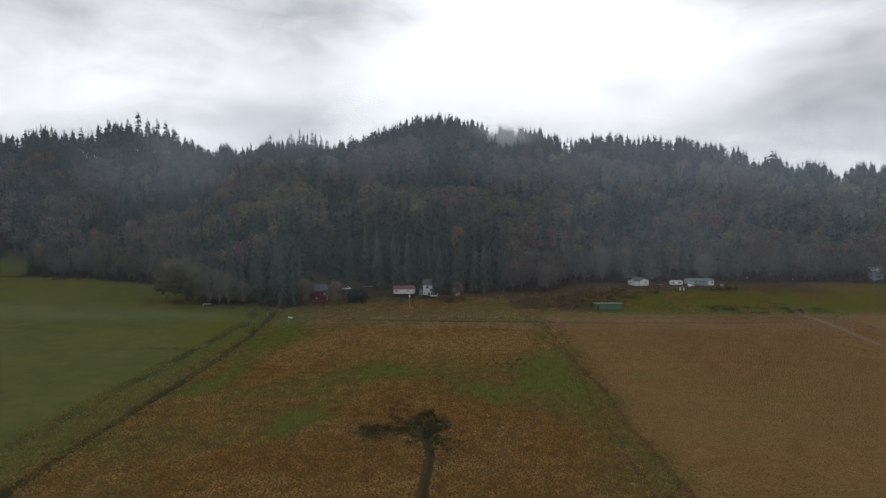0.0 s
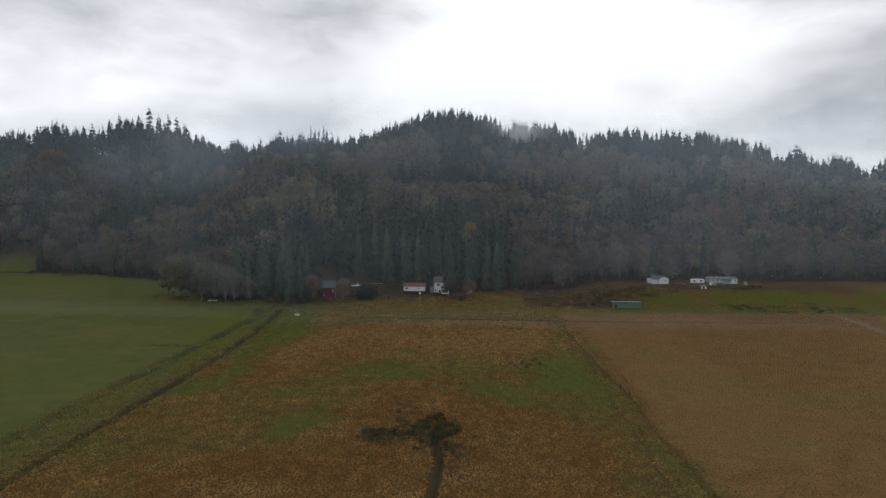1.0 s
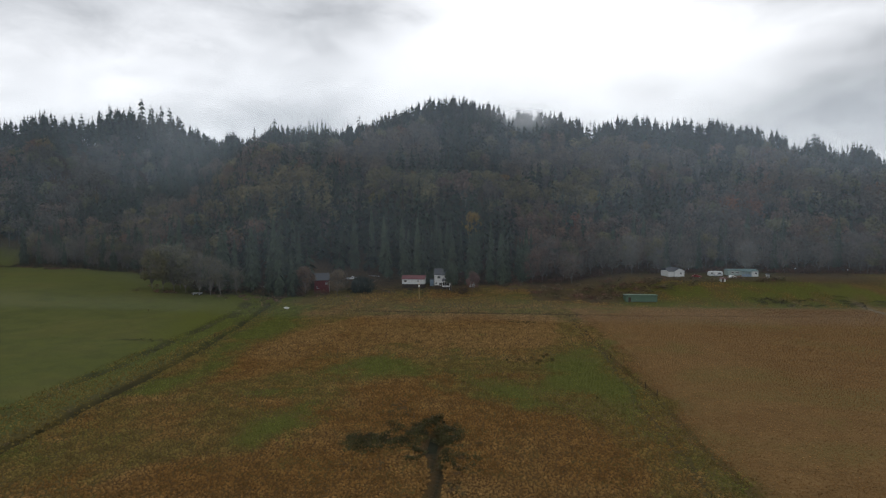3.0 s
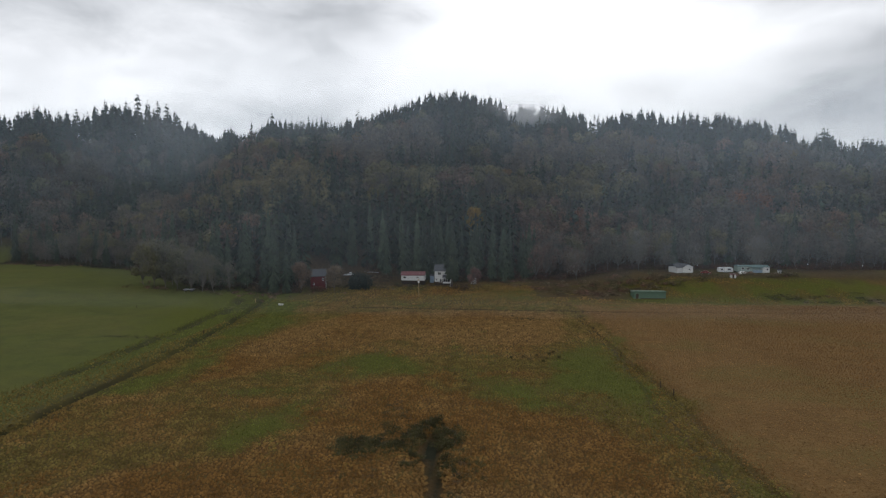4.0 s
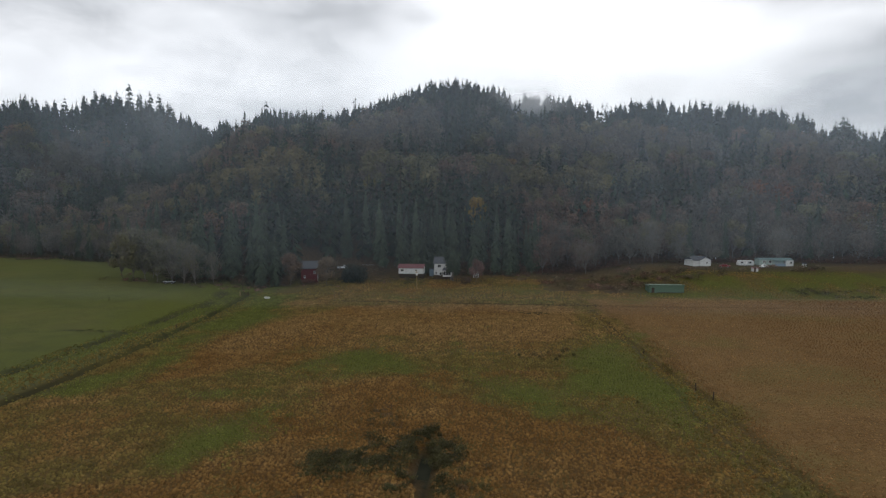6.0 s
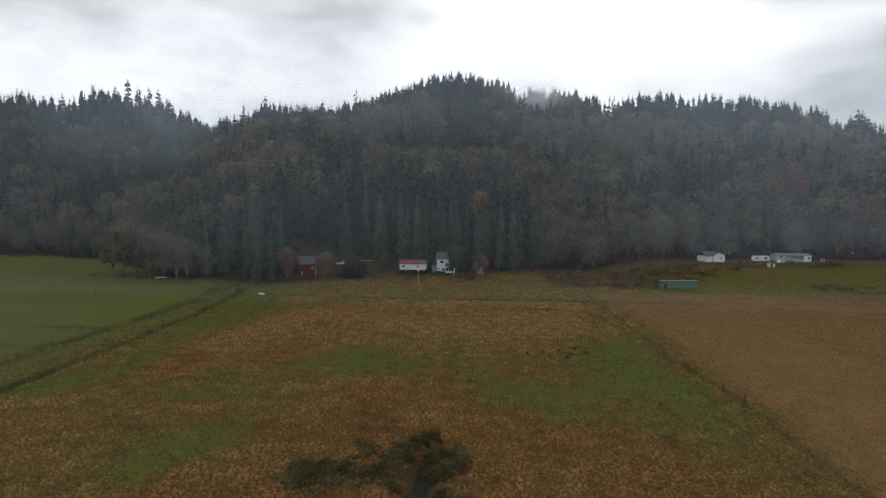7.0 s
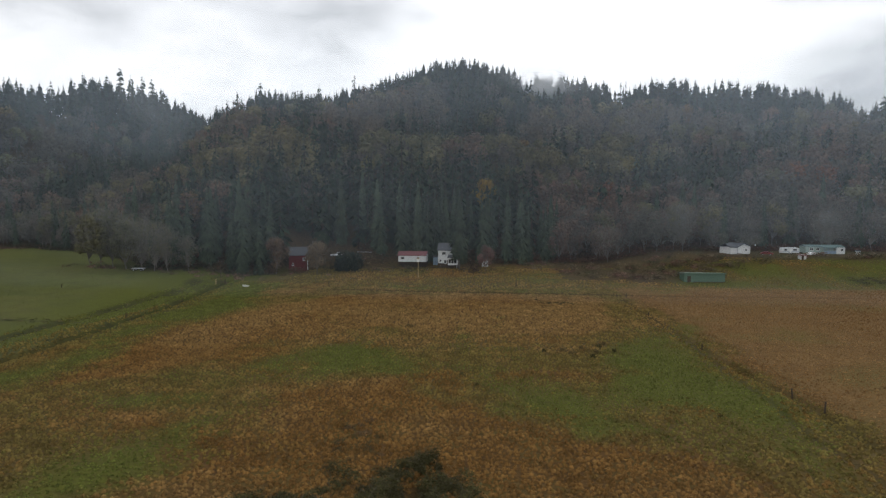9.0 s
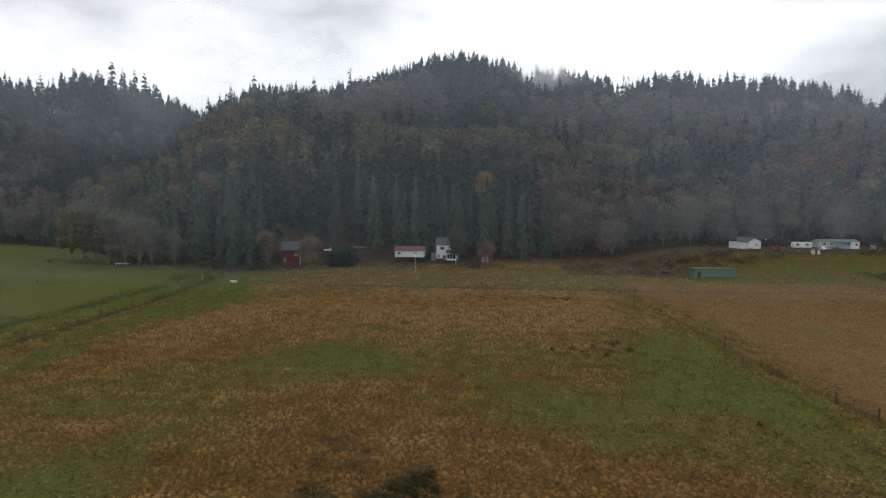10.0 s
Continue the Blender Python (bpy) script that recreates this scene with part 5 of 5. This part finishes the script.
def travel_trailer():
    ob = thing("travel_trailer", 109.2, 315, 3.0, label="white travel trailer parked on the bank", category="trailer")
    bm = bmesh.new()
    prism(bm, ((0.0, 0.5), (6.4, 0.5), (6.6, 1.2), (6.5, 2.3), (6.1, 2.6), (0.5, 2.6), (0.1, 2.2), (-0.1, 1.2)), 0, 2.4, "y")
    body = part("body", bm, WHITE, ob, "white trailer body")
    part("stripe", boxed((0.1, 6.4, -0.012, 0.0, 1.0, 1.15)), BLUE_GREY, body)
    for x, wd in ((1.2, 1.0), (4.8, 1.3)):
        window(ob, x, -0.03, 1.75, wd, 0.6, bars=0, mat=GALVANISED)
    part("door", boxed((2.8, 3.5, -0.03, 0.0, 0.6, 2.3)), WHITE_TRIM, ob)
    for x in (2.6, 3.5):
        tyre = part("wheel", tube(bmesh.new(), (x, -0.05, 0.33), (x, 0.2, 0.33), 0.34, 0.34, 14), RUBBER, ob, "black tyre")
        part("rim", tube(bmesh.new(), (x, -0.07, 0.33), (x, -0.04, 0.33), 0.18, 0.18, 10), GALVANISED, tyre)
    part("hitch", tube(bmesh.new(), (-0.1, 1.2, 0.45), (-1.2, 1.2, 0.4), 0.06, 0.05), DARK_WOOD, ob)
    part("jack", tube(bmesh.new(), (-1.1, 1.2, 0.42), (-1.1, 1.2, -0.3), 0.05, 0.05), DARK_WOOD, ob)


def mobile_home():
    ob = thing("mobile_home", 118.4, 316, 1.0, label="pale green mobile home with a teal roof and blue porch", category="mobile home")
    w, d, h = 14.2, 4.6, 2.9
    part("wall", boxed((0, w, 0, d, 0.35, h)), PALE_GREEN, ob)
    part("skirting", boxed((0.1, w - 0.1, 0.06, d - 0.06, -0.7, 0.35)), DARK_WOOD, ob)
    part("roof", gable_roof(w, d, h, h + 0.55, 0.3), TEAL_ROOF, ob, "teal metal roof")
    for x in (2.2, 4.6):
        window(ob, x, -0.03, 1.9, 1.2, 0.9)
    porch = part("porch", boxed((6.0, 10.4, -2.0, -0.02, 0.1, 0.35), (6.0, 10.4, -2.05, -1.9, 0.35, 1.3)), BLUE_GREY, ob, "blue-grey railed porch")
    for k in range(4):
        x = 6.1 + k * 1.4
        part("post", boxed((x - 0.06, x + 0.06, -2.0, -1.88, -0.7, 2.7)), BLUE_GREY, porch)
    bm = bmesh.new()
    prism(bm, ((-2.3, 2.6), (0.0, 3.0), (0.0, 3.1), (-2.3, 2.7)), 5.8, 10.6, "x")
    part("porch_roof", bm, TEAL_ROOF, ob)
    annex = part("annex", boxed((10.7, 13.9, -1.6, 0.0, -0.6, 2.75)), WHITE, ob, "white boarded annex")
    part("annex_roof", boxed((10.5, 14.1, -1.8, 0.0, 2.75, 2.87)), TEAL_ROOF, ob)
    part("pane", boxed((12.4, 13.2, -1.63, -1.6, 1.3, 2.1)), GLASS, annex)
    part("frame", boxed((12.3, 13.3, -1.62, -1.598, 1.2, 2.2)), WHITE_TRIM, annex)
    for k in range(7):
        part("board", boxed((0, w, -0.02, 0.005, 0.5 + k * 0.33, 0.79 + k * 0.33)), PALE_GREEN, ob)


def far_hall():
    ob = thing("far_hall", 227, 331, -4.0, label="blue metal hall with a pale roof among trees", category="hall")
    w, d, h = 18, 9, 6.5
    part("wall", gable_body(w, d, h, h + 1.9, -2.5), BLUE_GREY, ob)
    part("roof", gable_roof(w, d, h, h + 1.9, 0.4), WHITE, ob, "pale metal roof")
    for k in range(18):
        part("rib", boxed((0.4 + k, 0.5 + k, -0.06, 0.01, 0, h)), BLUE_GREY, ob)
    part("door", boxed((6, 10, -0.08, 0.02, -0.5, 4.2)), DARK_WOOD, ob, "dark sliding door")


def wheel(parent, x, y, r, w=0.22):
    tyre = part("wheel", tube(bmesh.new(), (x, y - w / 2, r), (x, y + w / 2, r), r, r, 14), RUBBER, parent, "black tyre")
    part("rim", tube(bmesh.new(), (x, y - w / 2 - 0.02, r), (x, y - w / 2 + 0.02, r), r * 0.6, r * 0.6, 10), GALVANISED, tyre)


def vehicle(name, x, y, turn, paint, label, category, pickup):
    ob = thing(name, x, y, turn, label=label, category=category)
    L, W = (5.3, 1.9) if pickup else (4.5, 1.8)
    bm = bmesh.new()
    prof = ((0, 0.45), (L, 0.45), (L, 0.95), (L - 0.2, 1.05), (L * 0.45, 1.05), (L * 0.4, 1.0), (0.1, 1.0), (0, 0.9)) if pickup else ((0, 0.4), (L, 0.4), (L, 0.85), (L - 0.9, 0.95), (0.2, 0.95), (0, 0.8))
    prism(bm, prof, 0, W, "y")
    bmesh.ops.bevel(bm, geom=bm.edges[:], offset=0.05, segments=2, affect="EDGES")
    part("body", bm, paint, ob)
    bm = bmesh.new()
    cab = ((L * 0.45, 1.03), (L * 0.8, 1.03), (L * 0.7, 1.75), (L * 0.5, 1.75)) if pickup else ((0.7, 0.93), (L - 1.1, 0.93), (L - 1.7, 1.42), (1.2, 1.42))
    prism(bm, cab, 0.12, W - 0.12, "y")
    bmesh.ops.bevel(bm, geom=bm.edges[:], offset=0.04, segments=2, affect="EDGES")
    top = part("cab", bm, paint, ob)
    a, b = cab[0][0], cab[1][0]
    for x0, x1 in (((a + 0.2), (a + b) / 2 - 0.05), ((a + b) / 2 + 0.05, b - 0.55)):
        part("side_window", boxed((x0, x1, 0.1, 0.16, cab[0][1] + 0.15, cab[2][1] - 0.12)), GLASS, top)
    for wx in (0.9, L - 0.95):
        for wy in (0.1, W - 0.1):
            wheel(ob, wx, wy, 0.36)
    for wy in (0.25, W - 0.55):
        part("headlight", boxed((L - 0.02, L + 0.02, wy, wy + 0.3, 0.68, 0.82)), WHITE_TRIM, ob)


red_barn()
raised_shed()
white_house()
small_shed("grey_shed", -31.8, 312, 1.8, 1.8, 3.4, BLUE_GREY, GREY_ROOF, "narrow grey shed beside a farmhouse")
small_shed("white_shed", -11.0, 309, 2.6, 2.2, 3.2, WHITE, GREY_ROOF, "small white shed half hidden by a red bush")
green_shed()
white_garage()
travel_trailer()
mobile_home()
far_hall()
small_shed("low_shed", 110.4, 303.8, 2.2, 1.8, 1.5, WHITE, RED_ROOF, "low white hutch with a dark red roof", 4, 0.4)
small_shed("white_hut", 134.6, 311, 1.3, 1.2, 1.5, WHITE, GREY_ROOF, "small white hut at the end of the bank")
vehicle("pickup_truck", -74.0, 303.5, 12, CAR_WHITE, "white pickup truck parked under the trees", "truck", True)
vehicle("car", 99.5, 312, -20, CAR_RED, "dark red car parked by a white garage", "car", False)
vehicle("car", 117, 309.5, 30, CAR_WHITE, "white car parked below a mobile home", "car", False)


# ---- poles, posts, gate and field furniture ----
def utility_pole(x, y, high, mat, label, lamp):
    ob = thing("utility_pole", x, y, label=label, category="pole")
    part("pole", tube(bmesh.new(), (0, 0, -0.8), (0, 0, high), 0.16, 0.11, 10), mat, ob)
    part("crossarm", boxed((-0.7, 0.7, -0.16, -0.05, high - 0.75, high - 0.62)), mat, ob)
    for k in (-0.6, 0.0, 0.6):
        part("insulator", tube(bmesh.new(), (k, -0.1, high - 0.62), (k, -0.1, high - 0.45), 0.05, 0.035, 8), GALVANISED, ob)
    if lamp:
        part("meter_box", boxed((-0.35, 0.35, -0.42, -0.12, high - 1.9, high - 1.0)), WHITE_TRIM, ob, "white meter box")


utility_pole(-32.4, 275, 7.7, POLE_WOOD, "yellowish wooden pole with a white box at its top", True)
utility_pole(-102, 266, 6.2, DARK_WOOD, "thin grey wooden pole by the pasture gate", False)
for lx, ly in ((99.6, 317), (155, 325), (176, 318)):
    ob = thing("yard_light", lx, ly, label="yard light on a thin pole beside the houses", category="lamp", group="yard lights")
    part("pole", tube(bmesh.new(), (0, 0, -0.5), (0, 0, 3.4), 0.06, 0.05, 8), DARK_WOOD, ob)
    part("lamp_head", tube(bmesh.new(), (0, -0.1, 3.3), (0, -0.1, 3.75), 0.22, 0.14, 10), WHITE_TRIM, ob, "white lamp head")


def fence_post(x, y, high, lean, label="dark weathered fence post in the field", group="fence posts"):
    bm = tube(bmesh.new(), (0, 0, -0.4), (0.06, 0.02, high), 0.13, 0.10, 8)
    bmesh.ops.bevel(bm, geom=[e for e in bm.edges if e.verts[0].co.z > high * 0.9 and e.verts[1].co.z > high * 0.9], offset=0.02, segments=1, affect="EDGES")
    ob = part("fence_post", bm, DARK_WOOD, None)
    ob.matrix_basis = pose(x, y, h_at(x, y), lean, lean * 0.7, x * 40 % 360)
    return tagged(ob, label, "fence post", group)


for px, py, high, lean in ((37.4, 153.2, 1.45, 3), (36.6, 159.2, 1.4, -4), (34.2, 186, 1.1, 5), (32.3, 216, 1.1, -3), (30.6, 244, 1.2, 2), (33.6, 246, 1.0, -6), (-89.8, 200.0, 1.2, 4), (-88.6, 200.4, 1.1, -5),
                           (-60, 258, 1.1, 3), (-9, 253, 1.2, -3), (2, 260, 1.2, 4), (-134, 232, 1.1, 3)):
    fence_post(px, py, high, lean)


def field_gate():
    ob = thing("field_gate", -97.5, 254.5, 20, label="weathered timber gate standing half open at the ditch end", category="gate")
    for x in (0, 3.0):
        part("post", boxed((x - 0.11, x + 0.11, -0.11, 0.11, -0.6, 1.7)), DARK_WOOD if x else POLE_WOOD, ob)
    for k in range(4):
        part("rail", boxed((0.12, 2.88, -0.04, 0.04, 0.25 + k * 0.32, 0.36 + k * 0.32)), DARK_WOOD, ob)
    part("brace", tube(bmesh.new(), (0.2, 0.06, 0.3), (2.8, 0.06, 1.25), 0.04, 0.04), DARK_WOOD, ob)


def trough():
    """An old bath that serves as a water trough."""
    ob = thing("water_trough", -85.0, 250.3, -15, label="old white bath used as a water trough", category="trough")
    bm = bmesh.new()
    rings = []
    for z, k in ((0.1, 0.75), (0.62, 1.0), (0.66, 1.06), (0.62, 0.94), (0.2, 0.72)):
        rings.append([bm.verts.new((1.25 * k * math.copysign(abs(math.cos(a)) ** 0.6, math.cos(a)), 0.5 * k * math.copysign(abs(math.sin(a)) ** 0.6, math.sin(a)), z)) for a in [6.2832 * i / 20 for i in range(20)]])
    for a, b in zip(rings, rings[1:]):
        for i in range(20):
            bm.faces.new((a[i], a[(i + 1) % 20], b[(i + 1) % 20], b[i]))
    bm.faces.new(rings[-1])
    bm.faces.new(rings[0][::-1])
    part("tub", bm, WHITE_TRIM, ob)
    part("water_surface", boxed((-0.95, 0.95, -0.36, 0.36, 0.45, 0.47)), WATER, ob)
    for x in (-0.8, 0.8):
        for y in (-0.3, 0.3):
            part("foot", tube(bmesh.new(), (x, y, -0.15), (x, y, 0.14), 0.06, 0.08, 8), DARK_WOOD, ob)


def hay_wagon():
    ob = thing("hay_wagon", -134, 263, 2, label="grey flatbed hay wagon at the pasture edge", category="wagon")
    part("deck", boxed((0, 4.4, 0, 2.0, 0.85, 1.0)), GALVANISED, ob, "pale weathered deck")
    part("chassis", boxed((0.3, 4.1, 0.5, 0.65, 0.65, 0.85), (0.3, 4.1, 1.35, 1.5, 0.65, 0.85)), DARK_WOOD, ob)
    for x in (0.8, 3.6):
        for y in (0.2, 1.8):
            wheel(ob, x, y, 0.38)
    part("drawbar", tube(bmesh.new(), (4.1, 1.0, 0.7), (5.6, 1.0, 0.35), 0.06, 0.05), DARK_WOOD, ob)


def yard_rail():
    ob = thing("yard_rail", -63, 305.5, 1, label="pale horizontal yard rail under dark firs", category="rail")
    part("rail", tube(bmesh.new(), (0, 0, 2.6), (6.2, 0, 2.5), 0.07, 0.07), GALVANISED, ob)
    for x in (0.1, 3.1, 6.1):
        part("post", tube(bmesh.new(), (x, 0.1, -0.6), (x, 0.1, 2.7), 0.08, 0.07), DARK_WOOD, ob)


field_gate()
trough()
hay_wagon()
yard_rail()


# ---- mist and haze as see-through sheets ----
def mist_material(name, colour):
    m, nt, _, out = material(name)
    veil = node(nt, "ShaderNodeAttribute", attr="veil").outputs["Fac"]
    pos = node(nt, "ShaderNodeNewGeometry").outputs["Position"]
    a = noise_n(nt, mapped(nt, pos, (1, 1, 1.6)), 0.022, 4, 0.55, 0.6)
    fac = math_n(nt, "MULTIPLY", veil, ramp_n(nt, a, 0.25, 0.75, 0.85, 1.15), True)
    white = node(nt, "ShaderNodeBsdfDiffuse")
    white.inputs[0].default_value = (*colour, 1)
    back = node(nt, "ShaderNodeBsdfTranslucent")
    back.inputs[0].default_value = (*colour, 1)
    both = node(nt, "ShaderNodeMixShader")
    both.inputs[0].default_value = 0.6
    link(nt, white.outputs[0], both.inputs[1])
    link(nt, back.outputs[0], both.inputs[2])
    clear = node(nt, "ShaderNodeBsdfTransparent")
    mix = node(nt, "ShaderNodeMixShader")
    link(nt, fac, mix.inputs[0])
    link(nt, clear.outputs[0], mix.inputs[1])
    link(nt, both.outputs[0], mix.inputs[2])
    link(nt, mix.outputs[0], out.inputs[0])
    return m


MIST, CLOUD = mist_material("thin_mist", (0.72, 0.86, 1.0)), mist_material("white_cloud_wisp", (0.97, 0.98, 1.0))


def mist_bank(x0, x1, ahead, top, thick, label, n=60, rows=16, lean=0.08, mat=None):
    """A see-through sheet along the hill that stands in for mist and haze. ahead(x): its place; top(x): its height;
    thick(x, share): how dense.
    """
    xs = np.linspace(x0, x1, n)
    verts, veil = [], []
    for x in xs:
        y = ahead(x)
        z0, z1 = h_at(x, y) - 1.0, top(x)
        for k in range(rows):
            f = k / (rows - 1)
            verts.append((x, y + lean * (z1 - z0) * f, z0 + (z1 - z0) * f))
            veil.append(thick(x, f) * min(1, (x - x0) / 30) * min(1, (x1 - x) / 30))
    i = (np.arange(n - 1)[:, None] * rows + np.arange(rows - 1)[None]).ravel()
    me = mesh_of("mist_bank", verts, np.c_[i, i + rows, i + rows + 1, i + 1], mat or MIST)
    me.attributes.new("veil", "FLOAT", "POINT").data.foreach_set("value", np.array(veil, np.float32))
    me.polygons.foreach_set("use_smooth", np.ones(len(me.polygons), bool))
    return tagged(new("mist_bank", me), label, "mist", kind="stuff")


def fade(f, a=0.7):
    return float(1 - smooth((f - a) / (1 - a)))


def eased(table, x, reach=90):
    return float(np.mean([along(table, x + d) for d in np.linspace(-reach, reach, 9)]))


# wide sheets lay a pale blue haze over the trees behind them
mist_bank(-640, 560, lambda x: eased(FOOT, x, 40) - 30, lambda x: 120, lambda x, f: (0.056 + 0.045 * float(smooth(f / 0.5)) + 0.050 * float(smooth((x - 10) / 90))) * float(smooth(f / 0.10)) * fade(f, 0.6), "see-through sheet standing in for haze before the wooded hill")
mist_bank(-640, 560, lambda x: 0.5 * eased(FOOT, x) + 0.5 * eased(RIDGE, x), lambda x: 180, lambda x, f: 0.09 * float(smooth(f / 0.3)) * fade(f, 0.4), "see-through sheet standing in for haze across the upper hillside")
mist_bank(-900, 800, lambda x: 575 + 85 * float(smooth((-120 - x) / 200)), lambda x: 210, lambda x, f: 0.16 * fade(f, 0.3), "see-through sheet standing in for grey haze behind the ridge")
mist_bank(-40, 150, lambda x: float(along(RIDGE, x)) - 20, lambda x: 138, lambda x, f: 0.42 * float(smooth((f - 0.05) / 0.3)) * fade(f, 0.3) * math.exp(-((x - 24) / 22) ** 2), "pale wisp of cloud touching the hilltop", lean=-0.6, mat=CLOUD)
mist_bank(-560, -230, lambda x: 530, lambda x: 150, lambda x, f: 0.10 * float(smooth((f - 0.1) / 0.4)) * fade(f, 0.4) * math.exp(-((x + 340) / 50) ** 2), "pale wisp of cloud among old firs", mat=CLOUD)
# low sheet added to pale and blue the far fields
mist_bank(-500, 420, lambda x: 232, lambda x: 11, lambda x, f: 0.030 * float(smooth(f / 0.3)) * fade(f, 0.45), "low see-through sheet standing in for haze over the far fields", lean=0.0)
